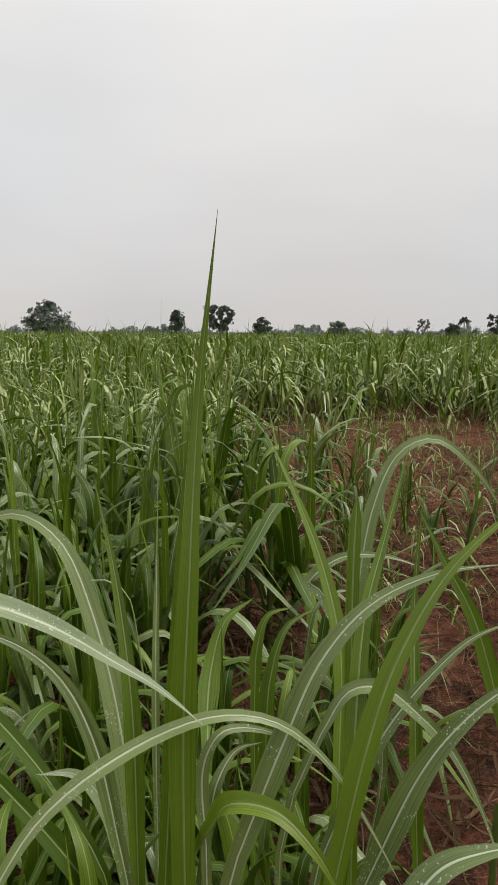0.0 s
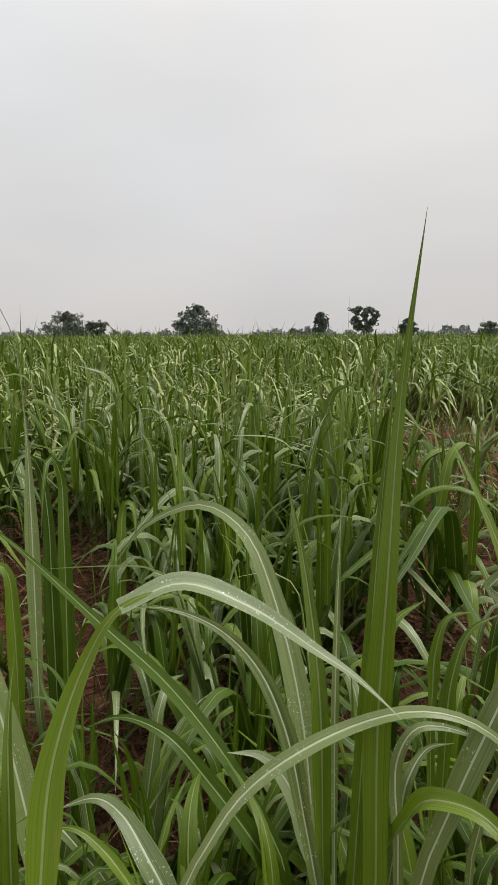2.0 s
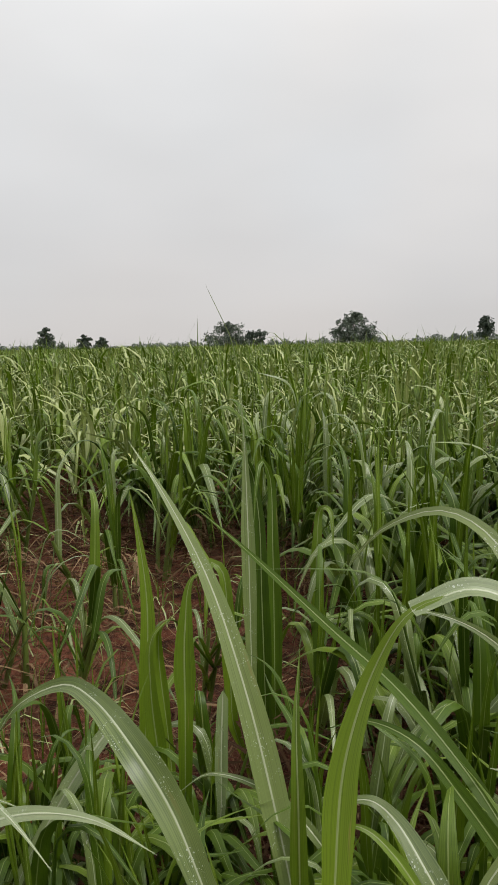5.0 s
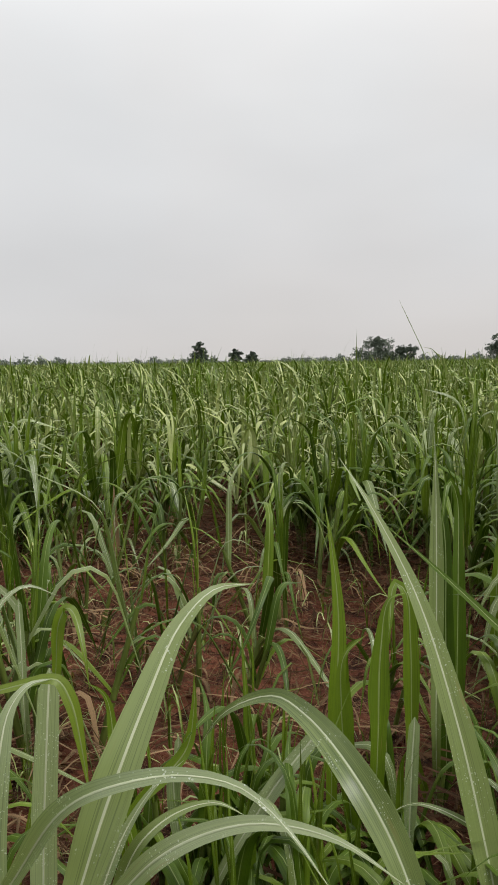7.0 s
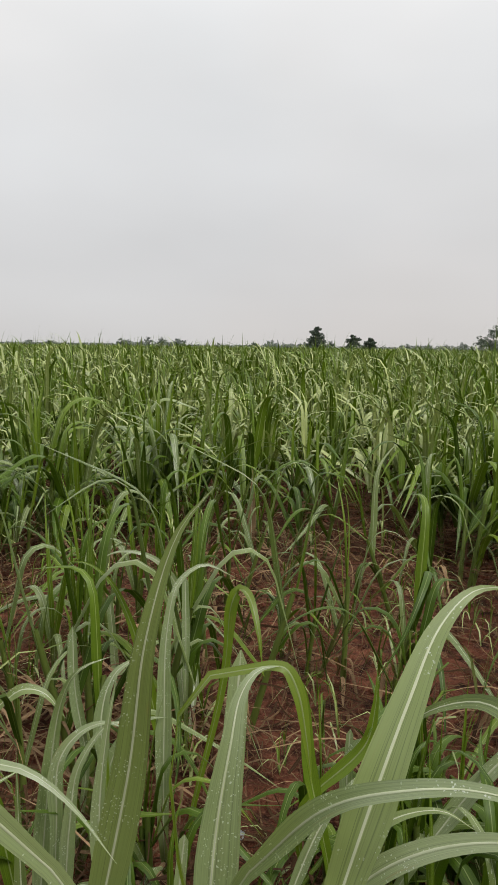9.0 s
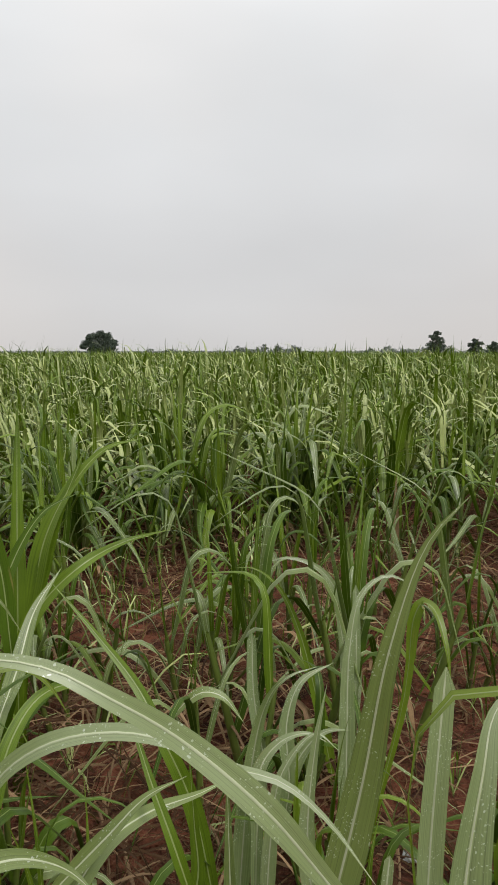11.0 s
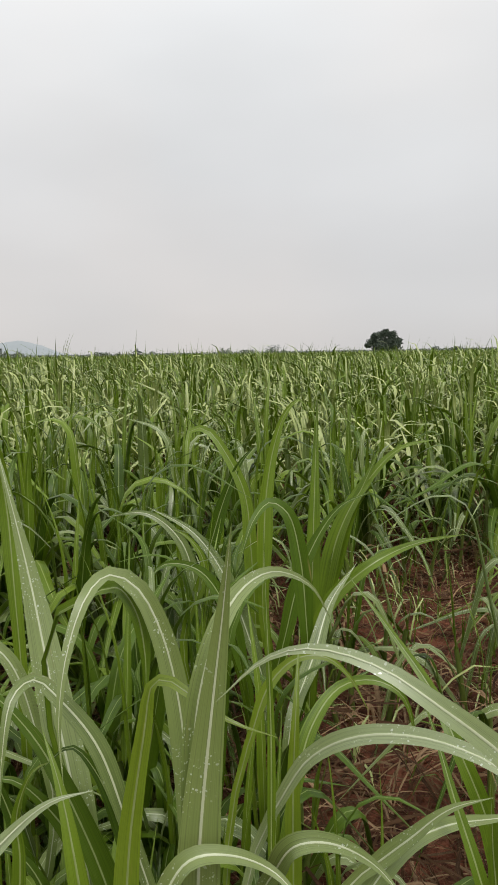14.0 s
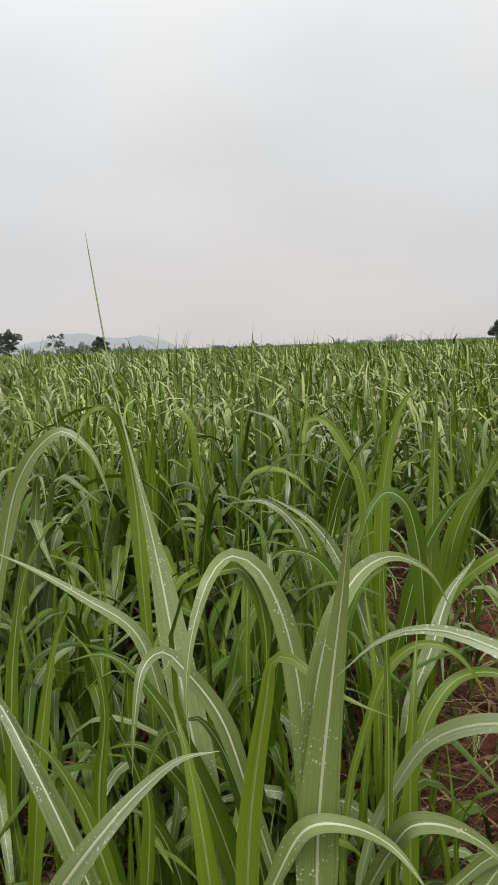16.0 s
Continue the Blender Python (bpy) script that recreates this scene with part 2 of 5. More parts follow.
tree_dark = foliage("dark_tree_foliage", (0.035, 0.055, 0.040), (0.085, 0.110, 0.070))
# distance haze is put into these greyer, paler foliage colours
tree_mid = foliage("grey_green_foliage", (0.060, 0.085, 0.060), (0.130, 0.155, 0.110))
tree_haze = foliage("far_haze_foliage", (0.11, 0.135, 0.12), (0.19, 0.215, 0.19))
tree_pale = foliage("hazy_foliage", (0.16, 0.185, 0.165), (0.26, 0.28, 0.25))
trunk_mat = bark("tree_bark", (0.10, 0.08, 0.065), (0.20, 0.17, 0.14))

hill_mat, ht, hb = material("hills_haze_glow")
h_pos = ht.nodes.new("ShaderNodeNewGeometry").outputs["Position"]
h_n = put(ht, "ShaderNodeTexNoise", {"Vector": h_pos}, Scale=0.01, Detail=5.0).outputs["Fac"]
# haze is put into the hill colour, which glows by emission
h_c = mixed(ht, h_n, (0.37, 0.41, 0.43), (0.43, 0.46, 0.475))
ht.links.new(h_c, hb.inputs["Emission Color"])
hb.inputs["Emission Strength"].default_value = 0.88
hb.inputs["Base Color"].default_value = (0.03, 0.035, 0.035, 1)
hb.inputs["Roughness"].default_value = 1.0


# ---- leaf builders ----
def smooth(x):
    x = np.clip(x, 0, 1)
    return x * x * (3 - 2 * x)


def profile(s, cut=False, root=0.62, taper=1.7):
    """Width along a cane leaf: narrower at the sheath, widest at a third, a long taper to the tip."""
    if cut == "spear":
        end = (1 - s) ** 1.1
    elif cut == "whip":
        end = (1 - 0.93 * smooth((s - 0.34) / 0.36)) * (1 - s) ** 0.3
    elif cut:
        end = 1 - 0.25 * s ** 2 - 0.7 * smooth((s - 0.93) / 0.07)
    else:
        end = (1 - s ** taper) ** 1.1
    return (root + (1 - root) * smooth(s / 0.3)) * end + 0.008


def strips(line, side, width, fold, across, cut=False, taper=1.7, lead=0):
    """Ribbons along centre lines: line (n, k, 3), side (n, k, 3) unit vectors, width (n,), fold (n,). Returns verts, quads, uv."""
    n, k, _ = line.shape
    tan = np.gradient(line, axis=1)
    tan /= np.linalg.norm(tan, axis=2, keepdims=True) + 1e-9
    side = side - tan * (side * tan).sum(2, keepdims=True)
    side /= np.linalg.norm(side, axis=2, keepdims=True) + 1e-9
    nor = np.cross(side, tan)
    s = np.concatenate([np.zeros(lead), np.linspace(0, 1, k - lead)])
    w = width[:, None] * profile(s[None], cut, 0.62, np.broadcast_to(taper, n)[:, None])
    w[:, :lead] *= np.linspace(0.5, 1.0, lead + 1)[:lead]
    us = np.linspace(-1, 1, across)
    verts = np.empty((n, k, across, 3))
    for j, u in enumerate(us):
        lift = fold[:, None] * abs(u) * w * 0.5 * (1 - 0.5 * s)[None]
        verts[:, :, j] = line + side * (u * w * 0.5)[..., None] + nor * lift[..., None]
    run = np.cumsum(np.linalg.norm(np.diff(line, axis=1, prepend=line[:, :1]), axis=2), 1)
    uv = np.empty((n, k, across, 2))
    uv[..., 0] = (us * 0.5 + 0.5)[None, None]
    uv[..., 1] = run[..., None]
    idx = np.arange(n * k * across).reshape(n, k, across)
    quads = np.stack([idx[:, :-1, :-1], idx[:, :-1, 1:], idx[:, 1:, 1:], idx[:, 1:, :-1]], -1).reshape(-1, 4)
    return verts.reshape(-1, 3), quads, uv.reshape(-1, 2)


def arching(n, rng, base, az, length, a0, a1, s0, span, sway, k):
    """Centre lines and side vectors of n leaves that rise at a0 from upright and bend over to a1 (radians)."""
    s = np.linspace(0, 1, k)[None]
    th = a0[:, None] + (a1 - a0)[:, None] * smooth((s - s0[:, None]) / span[:, None])
    a = az[:, None] + sway[:, None] * s * s
    d = np.stack([np.sin(th) * np.cos(a), np.sin(th) * np.sin(a), np.cos(th)], -1)
    step = (length / (k - 1))[:, None, None]
    line = base[:, None] + np.concatenate([np.zeros((n, 1, 3)), np.cumsum((d[:, 1:] + d[:, :-1]) * 0.5, 1)], 1) * step
    side = np.stack([-np.sin(a), np.cos(a), 0 * a], -1)
    twist = rng.normal(0, 0.5, n)[:, None] * s ** 1.5 * np.ones_like(a)
    nor = np.stack([np.cos(th) * np.cos(a), np.cos(th) * np.sin(a), -np.sin(th)], -1)
    side = side * np.cos(twist)[..., None] + nor * np.sin(twist)[..., None]
    return line, side


def mesh_of(name, verts, faces, uv=None, mat=None, smooth_shade=True):
    me = bpy.data.meshes.new(name)
    verts, faces = np.asarray(verts, dtype=np.float32), np.asarray(faces, dtype=np.int32)
    nf, c = faces.shape
    me.vertices.add(len(verts))
    me.vertices.foreach_set("co", verts.ravel())
    me.loops.add(nf * c)
    me.loops.foreach_set("vertex_index", faces.ravel())
    me.polygons.add(nf)
    me.polygons.foreach_set("loop_start", np.arange(nf, dtype=np.int32) * c)
    me.polygons.foreach_set("use_smooth", np.full(nf, smooth_shade))
    if uv is not None:
        layer = me.uv_layers.new(name="UVMap")
        layer.data.foreach_set("uv", np.asarray(uv, dtype=np.float32)[faces.ravel()].ravel())
    me.update(calc_edges=True)
    if mat:
        me.materials.append(mat)
    return me


def part(name, me, parent, label="", m=None):
    ob = new(name, me)
    ob.parent = parent
    if m is not None:
        ob.matrix_basis = m
    return tagged(ob, label)

# ---- ground ----
def bumps(x, y):
    """Tilled soil: low ridges and clods, dying out with distance."""
    r = np.hypot(x, y)
    near = np.clip(1.4 - r / 14, 0, 1)
    z = 0.028 * np.sin(x * 2.1 + 0.7 * np.sin(y * 1.3)) * np.sin(y * 1.7 + 0.8)
    z += 0.016 * np.sin(x * 7.3 + y * 3.1) * np.sin(y * 6.1 - x * 2.3) + 0.008 * np.sin(x * 17 + 3 * np.sin(y * 9)) * np.sin(y * 19)
    return z * near


def ground_sheet():
    rings = np.concatenate([np.linspace(0, 9, 120), np.geomspace(9.1, 4200, 50)])
    spokes = 320
    a = np.linspace(0, 2 * np.pi, spokes, endpoint=False)
    rr, aa = np.meshgrid(rings[1:], a, indexing="ij")
    x, y = rr * np.cos(aa) - 1.6, rr * np.sin(aa) + 1.6
    v = np.stack([x, y, bumps(x, y)], -1).reshape(-1, 3)
    i = np.arange(len(v)).reshape(len(rings) - 1, spokes)
    j = np.roll(i, -1, 1)
    q = np.stack([i[:-1], i[1:], j[1:], j[:-1]], -1).reshape(-1, 4)
    v = np.vstack([v, [[-1.6, 1.6, float(bumps(np.array(-1.6), np.array(1.6)))]]])
    c = len(v) - 1
    cap = np.stack([np.full(spokes, c), i[0], j[0], j[0]], -1)
    me = bpy.data.meshes.new("ground")
    me.from_pydata(v.tolist(), [], q.tolist() + cap[:, :3].tolist())
    for p in me.polygons:
        p.use_smooth = True
    me.materials.append(soil)
    return tagged(new("ground", me), "bare red-brown tilled field soil, crumbly and damp", "ground", kind="structure")


ground_sheet()

# ---- hills ----
def hills():
    """A low range behind the far end of the field."""
    b = np.linspace(86, 126, 120)
    h = 58 * np.exp(-((b - 104.6) / 3.4) ** 2) + 42 * np.exp(-((b - 99.3) / 2.4) ** 2) + 30 * np.exp(-((b - 112) / 5) ** 2)
    h += 1.2 * np.sin(b * 3.1) + 0.8 * np.sin(b * 7.7) - 2
    v, q = [], []
    for k, (bb, hh) in enumerate(zip(b, h)):
        for d, z in ((1900, -4), (2050, 0.62 * hh), (2200, hh), (2500, -4)):
            v.append((-math.sin(radians(bb)) * d, math.cos(radians(bb)) * d, z))
        if k:
            for j in range(3):
                q.append((4 * k - 4 + j, 4 * k + j, 4 * k + 1 + j, 4 * k - 3 + j))
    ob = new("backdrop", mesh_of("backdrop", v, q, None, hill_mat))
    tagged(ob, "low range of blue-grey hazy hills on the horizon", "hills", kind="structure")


hills()

# ---- trees ----
def puff(rng, centre, radius, count, size):
    """A loose clump of small leaf blades round a centre."""
    d = rng.normal(size=(count, 3))
    d /= np.linalg.norm(d, axis=1, keepdims=True)
    p = np.array(centre) + d * (radius * rng.uniform(0.35, 1.0, (count, 1)) ** 0.6) * np.array([1, 1, 0.8])
    a, b = rng.normal(size=(count, 3)), rng.normal(size=(count, 3))
    a /= np.linalg.norm(a, axis=1, keepdims=True)
    b -= a * (a * b).sum(1, keepdims=True)
    b /= np.linalg.norm(b, axis=1, keepdims=True)
    s = size * rng.uniform(0.6, 1.3, (count, 1))
    return np.stack([p - a * s, p + b * s * 0.5, p + a * s, p - b * s * 0.5], 1).reshape(-1, 3)


def limb(points, r0, r1, sides=7):
    """A tapered tube through points."""
    pts = np.array(points, dtype=float)
    v, q = [], []
    for k, p in enumerate(pts):
        t = pts[min(k + 1, len(pts) - 1)] - pts[max(k - 1, 0)]
        t /= np.linalg.norm(t)
        x = np.cross(t, [0.3, 0.9, 0.2])
        x /= np.linalg.norm(x)
        y = np.cross(t, x)
        r = r0 + (r1 - r0) * k / (len(pts) - 1)
        for j in range(sides):
            a = 2 * math.pi * j / sides
            v.append(p + r * (math.cos(a) * x + math.sin(a) * y))
        if k:
            for j in range(sides):
                o, n = (k - 1) * sides, k * sides
                q.append((o + j, o + (j + 1) % sides, n + (j + 1) % sides, n + j))
    return np.array(v), np.array(q)


def joined(chunks):
    v, q, o = [], [], 0
    for a, b in chunks:
        v.append(a)
        q.append(np.asarray(b) + o)
        o += len(a)
    return np.vstack(v), np.vstack(q)


def tree(bearing, dist, height, width, shape, mat, label, seed):
    """A trunk with limbs that each carry a lobe of the crown; a lobe is many loose clumps of small leaves."""
    rng = np.random.default_rng(seed)
    root = tagged(new("tree"), label, "tree", "trees along the field edge")
    root.matrix_basis = pose(-math.sin(radians(bearing)) * dist, math.cos(radians(bearing)) * dist, 0, 0, 0, bearing)
    h, w = height, width / 2
    leaf = max(0.16, height * 0.026)
    wood, crown = [], []
    if shape == "palm":
        top = h * 0.80
        wood.append(limb([(0, 0, 0), (0.1, 0, top * 0.5), (0, 0, top)], h * 0.03, h * 0.02))
        for k in range(26):
            a, e = rng.uniform(0, 6.28), rng.uniform(-0.5, 1.3)
            ln = w * rng.uniform(0.85, 1.1)
            for s in np.linspace(0.15, 1, 9):
                d = ln * s
                p = (d * math.cos(a) * math.cos(e), d * math.sin(a) * math.cos(e), top + d * math.sin(e) - 0.55 * ln * s * s)
                crown.append(puff(rng, p, ln * 0.09, 7, leaf * 1.1))
    else:
        # lobes: sideways place, height and size as parts of the half width and the height
        lobes = {"broad": [(-0.62, 0.42, 0.40), (-0.2, 0.74, 0.42), (0.28, 0.76, 0.36), (0.0, 0.45, 0.55), (0.55, 0.42, 0.42), (0.78, 0.26, 0.28), (-0.3, 0.28, 0.45), (0.3, 0.26, 0.45), (0.05, 0.86, 0.2)],
                 "round": [(-0.5, 0.62, 0.46), (0.0, 0.80, 0.44), (0.5, 0.66, 0.44), (-0.62, 0.38, 0.38), (0.62, 0.40, 0.40), (0.0, 0.5, 0.6), (0.15, 0.28, 0.42), (-0.25, 0.27, 0.42)],
                 "dome": [(-0.90, 0.42, 0.18), (-0.58, 0.50, 0.32), (-0.36, 0.70, 0.34), (0.08, 0.86, 0.34), (0.42, 0.74, 0.36), (0.66, 0.52, 0.34), (0.62, 0.32, 0.34), (0.1, 0.5, 0.6), (0.1, 0.3, 0.5), (-0.3, 0.33, 0.4)],
                 "oval": [(0.0, 0.84, 0.5), (-0.4, 0.66, 0.5), (0.42, 0.64, 0.52), (0.0, 0.5, 0.66), (-0.3, 0.36, 0.5), (0.3, 0.34, 0.5)],
                 "open": [(-0.62, 0.84, 0.34), (-0.72, 0.62, 0.30), (0.1, 0.70, 0.30), (0.45, 0.88, 0.30), (0.78, 0.72, 0.32), (0.5, 0.50, 0.36), (-0.4, 0.42, 0.36), (0.1, 0.34, 0.46)],
                 "thin": [(-0.45, 0.80, 0.34), (0.3, 0.86, 0.36), (0.62, 0.62, 0.32), (-0.1, 0.64, 0.36), (-0.62, 0.56, 0.30), (0.2, 0.48, 0.34)],
                 "spire": [(0.05, 0.90, 0.24), (-0.15, 0.74, 0.36), (0.25, 0.62, 0.42), (-0.4, 0.48, 0.46), (0.45, 0.38, 0.50), (0.0, 0.30, 0.70), (-0.6, 0.24, 0.40)],
                 "bush": [(-0.5, 0.45, 0.5), (0.0, 0.72, 0.5), (0.5, 0.5, 0.5), (0.0, 0.35, 0.7)]}[shape]
        dens = {"dome": 60, "thin": 12, "open": 24, "bush": 14}.get(shape, 32)
        fork = h * 0.2
        wood.append(limb([(0, 0, 0), (rng.uniform(-0.02, 0.02) * h, 0, fork * 0.6), (0, 0, fork * 1.2)], h * 0.034, h * 0.022))
        for lx, lz, ls in lobes:
            lx, lz = lx + rng.uniform(-0.1, 0.1), lz + rng.uniform(-0.03, 0.03)
            size = ls * w * rng.uniform(0.85, 1.1) * {"open": 1.2, "thin": 1.25, "spire": 1.15}.get(shape, 1.0)
            for dy in ((-0.45, 0.4) if shape != "thin" else (rng.uniform(-0.4, 0.4),)):
                c = np.array([lx * w * 0.92, dy * w, min(lz * h, h - size * 0.75)])
                wood.append(limb([(0, 0, fork), tuple(c * (0.4, 0.4, 0.5) + (0, 0, fork * 0.5)), tuple(c)], h * 0.013, h * 0.004, 5))
                for k in range(dens // 2):
                    d = rng.normal(size=3)
                    d *= size * rng.uniform(0.1, 1.0 if shape in ("round", "oval", "dome") else 1.3) / np.linalg.norm(d)
                    crown.append(puff(rng, c + d * (1, 1, 0.72), size * rng.uniform(0.2, 0.5), 30, leaf * 1.15))
    part("trunk", mesh_of("trunk", *joined(wood), None, trunk_mat), root, "grey-brown trunk and limbs")
    v = np.vstack(crown)
    part("crown", mesh_of("crown", v, np.arange(len(v)).reshape(-1, 4), None, mat, False), root)
    return root


BIG = "large broad-crowned dark green tree beyond the cane"
OPEN = "open-crowned tree with separate leafy limbs beyond the cane"
LOW = "small hazy tree low on the horizon"
TREES = [
    (21.4, 187, 9.0, 12.6, "broad", BIG), (11.4, 187, 7.6, 4.8, "oval", "stout round-headed tree beyond the cane"),
    (8.0, 187, 8.6, 6.8, "open", OPEN), (4.6, 187, 5.9, 5.3, "round", "compact dark tree beyond the cane"),
    (-1.3, 187, 4.6, 5.6, "broad", "low spreading dark tree beyond the cane"), (-7.9, 187, 5.5, 4.0, "thin", "thin-crowned grey-green tree beyond the cane"),
    (-10.1, 187, 4.2, 3.8, "round", "compact dark tree beyond the cane"), (-10.9, 187, 6.0, 3.4, "palm", "slim palm with drooping fronds beside a dark tree"),
    (-13.2, 187, 6.5, 3.8, "open", OPEN), (31.3, 187, 7.4, 11.6, "broad", BIG), (29.0, 187, 4.9, 5.3, "open", OPEN),
    (42.4, 187, 5.2, 4.0, "round", "compact dark tree beyond the cane"), (41.1, 187, 4.2, 3.8, "round", "compact dark tree beyond the cane"),
    (45.3, 187, 6.7, 4.7, "spire", "pointed dark tree beyond the cane"), (71.6, 187, 7.0, 9.6, "dome", "big dense round-crowned dark green tree standing alone"),
    (110.0, 187, 7.4, 6.5, "open", OPEN), (106.2, 187, 6.5, 5.6, "thin", "thin see-through tree with a pale crown"),
    (103.0, 187, 5.6, 5.0, "round", "compact dark tree beyond the cane"),
]
for k, (b, d, h, w, shape, label) in enumerate(TREES):
    tree(b, d, h, w, shape, tree_mid if shape in ("thin", "broad") else tree_dark, label, 40 + k)
FAR = [(13.5, 3.5, 3.7), (12.9, 3.2, 2.5), (-3.2, 3.3, 4.4), (-5.1, 3.0, 4.1), (-6.6, 2.7, 4.1), (-11.8, 3.5, 3.0), (44.1, 3.3, 2.7), (58.5, 3.9, 2.4),
       (57.5, 3.6, 2.7), (56.3, 3.5, 3.3), (60.7, 3.3, 2.1), (48.5, 2.7, 5.9), (50.2, 2.6, 3.0), (90.9, 3.3, 2.1), (84.1, 2.6, 4.1), (80.2, 3.5, 6.5),
       (108.5, 3.3, 5.0), (104.6, 3.0, 2.2), (27.6, 3.0, 3.4), (36.5, 2.5, 2.5), (66.0, 2.4, 3.0)]
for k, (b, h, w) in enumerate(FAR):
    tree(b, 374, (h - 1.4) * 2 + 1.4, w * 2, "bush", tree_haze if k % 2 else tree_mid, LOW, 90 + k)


def far_woods():
    """The faint tree line that closes the horizon."""
    rng = np.random.default_rng(5)
    chunks = []
    for b in np.arange(-24, 132, 0.16):
        top = 5.5 + 3.5 * math.sin(b * 0.55 + 1) + 2.5 * math.sin(b * 1.7) + 2.2 * math.sin(b * 4.3)
        if 62 < b < 98:
            top *= 0.35
        elif 22 < b < 62:
            top *= 0.6
        d = rng.uniform(780, 900)
        h = max(1.5, top * rng.uniform(0.55, 1.1))
        for z in np.arange(0.8, h, 2.2):
            chunks.append(puff(rng, (-math.sin(radians(b)) * d, math.cos(radians(b)) * d, z), 2.2, 26, 1.25))
    v = np.vstack(chunks)
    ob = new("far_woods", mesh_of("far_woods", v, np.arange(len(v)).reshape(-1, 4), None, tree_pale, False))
    tagged(ob, "faint hazy line of distant trees on the horizon", "trees", kind="stuff")


far_woods()

# ---- the cane field ----
EYE = np.array([-0.55, -0.3])


def bare(x, y):
    """1 on the bare or thinly grown patches of soil, 0 under the closed crop."""
    def spot(cx, cy, rx, ry, turn=0.0):
        c, s = math.cos(radians(turn)), math.sin(radians(turn))
        dx, dy = x - cx, y - cy
        return 1 - smooth((np.hypot((c * dx + s * dy) / rx, (c * dy - s * dx) / ry) - 0.85) / 0.3)
    z = spot(1.2, 7.8, 2.0, 4.0, -6)
    z = np.maximum(z, spot(-0.5, 10.0, 1.1, 1.2))
    z = np.maximum(z, spot(0.4, 4.2, 0.75, 1.6))
    z = np.maximum(z, spot(-4.3, 1.2, 0.8, 0.55))
    z = np.maximum(z, spot(-4.5, 13.4, 0.9, 0.8))
    z = np.maximum(z, spot(-3.2, 1.65, 1.95, 1.55, 25))
    return z


def leaf_set(rng, n_clumps, leaves, scale, wide, k, upright=0.20):
    """Parameters of all leaves of many clumps, as arrays. A clump is several shoots; each bears leaves in two opposite ranks,
    the topmost rolled and erect, the lower ones bent over and hanging."""
    ns = max(2, leaves // 5)
    n = n_clumps * leaves
    own = np.repeat(np.arange(n_clumps), leaves)
    sc = scale[own]
    order = np.tile(np.arange(leaves), n_clumps)
    shoot, rank = order % ns, order // ns
    sa, sr = rng.uniform(0, 2 * np.pi, (n_clumps, ns)), 0.20 * np.sqrt(rng.random((n_clumps, ns)))
    plane, collar, tilt = rng.uniform(0, np.pi, (n_clumps, ns)), rng.uniform(0.30, 0.56, (n_clumps, ns)), rng.uniform(0.0, 0.30, (n_clumps, ns))
    foot = np.stack([sr * np.cos(sa), sr * np.sin(sa)], -1)
    lean = np.stack([tilt * np.cos(sa), tilt * np.sin(sa)], -1)
    rank = np.where(rng.random(n) < upright, 0, np.where((rank < 2) & (rng.random(n) < 0.4), 2, np.maximum(rank, 1)))
    az = plane[own, shoot] + np.pi * (rank % 2) + rng.normal(0, 0.4, n)
    top, young = rank == 0, rank == 1
    length = np.where(top, rng.uniform(0.42, 0.76, n), np.where(young, rng.uniform(0.62, 0.95, n), rng.uniform(0.66, 1.12, n))) * sc
    a0 = np.where(top, rng.uniform(0.02, 0.18, n), np.where(young, rng.uniform(0.08, 0.28, n), rng.uniform(0.2, 0.75, n)))
    a1 = np.where(top, rng.uniform(0.1, 0.7, n), np.where(young, rng.uniform(1.1, 2.7, n), rng.uniform(1.9, 3.0, n)))
    s0 = np.where(top, 0.3, np.where(young, rng.uniform(0.32, 0.56, n), rng.uniform(0.1, 0.4, n)))
    span = np.where(top, 0.7, rng.uniform(0.12, 0.55, n))
    height = collar[own, shoot] * np.clip(1.0 - 0.17 * rank, 0.12, 1.0) * rng.uniform(0.85, 1.1, n)
    xy = (foot[own, shoot] + lean[own, shoot] * height[:, None]) * sc[:, None]
    base = np.concatenate([xy, (height * sc)[:, None]], 1)
    width = wide * rng.uniform(0.65, 1.25, n) * np.where(top, 0.62, 1.0) * np.sqrt(sc)
    sway = rng.normal(0, 0.35, n)
    stalks = foot, lean, collar
    return own, base, az, length, a0, a1, s0, span, sway, width, top, stalks


def crop(name, label, centres, scale, leaves, wide, k, across, mat, seed, chunk=600, upright=0.20):
    """One joined mass of cane clumps."""
    rng = np.random.default_rng(seed)
    parts_v, parts_q, parts_uv, slots, off = [], [], [], [], 0
    for i in range(0, len(centres), chunk):
        c, sc = centres[i:i + chunk], scale[i:i + chunk]
        own, base, az, length, a0, a1, s0, span, sway, width, top, stalks = leaf_set(rng, len(c), leaves, sc, wide, k, upright)
        base = base + np.concatenate([c, np.zeros((len(c), 1))], 1)[own]
        line, side = arching(len(own), rng, base, az, length, a0, a1, s0, span, sway, k)
        v, q, uv = strips(line, side, width, np.full(len(own), 0.35 if across > 2 else 0.0), across, False, np.where(top, 1.15, 1.7))
        slots.append(np.repeat(top | (rng.random(len(own)) < 0.42), (k - 1) * (across - 1)))
        parts_v.append(v)
        parts_q.append(q + off)
        parts_uv.append(uv)
        off += len(v)
    ob = new(name, mesh_of(name, np.vstack(parts_v), np.vstack(parts_q), np.vstack(parts_uv), mat[0]))
    if len(mat) > 1:
        ob.data.materials.append(mat[1])
        ob.data.polygons.foreach_set("material_index", np.concatenate(slots).astype(np.int32))
    return tagged(ob, label, "sugarcane", kind="stuff")


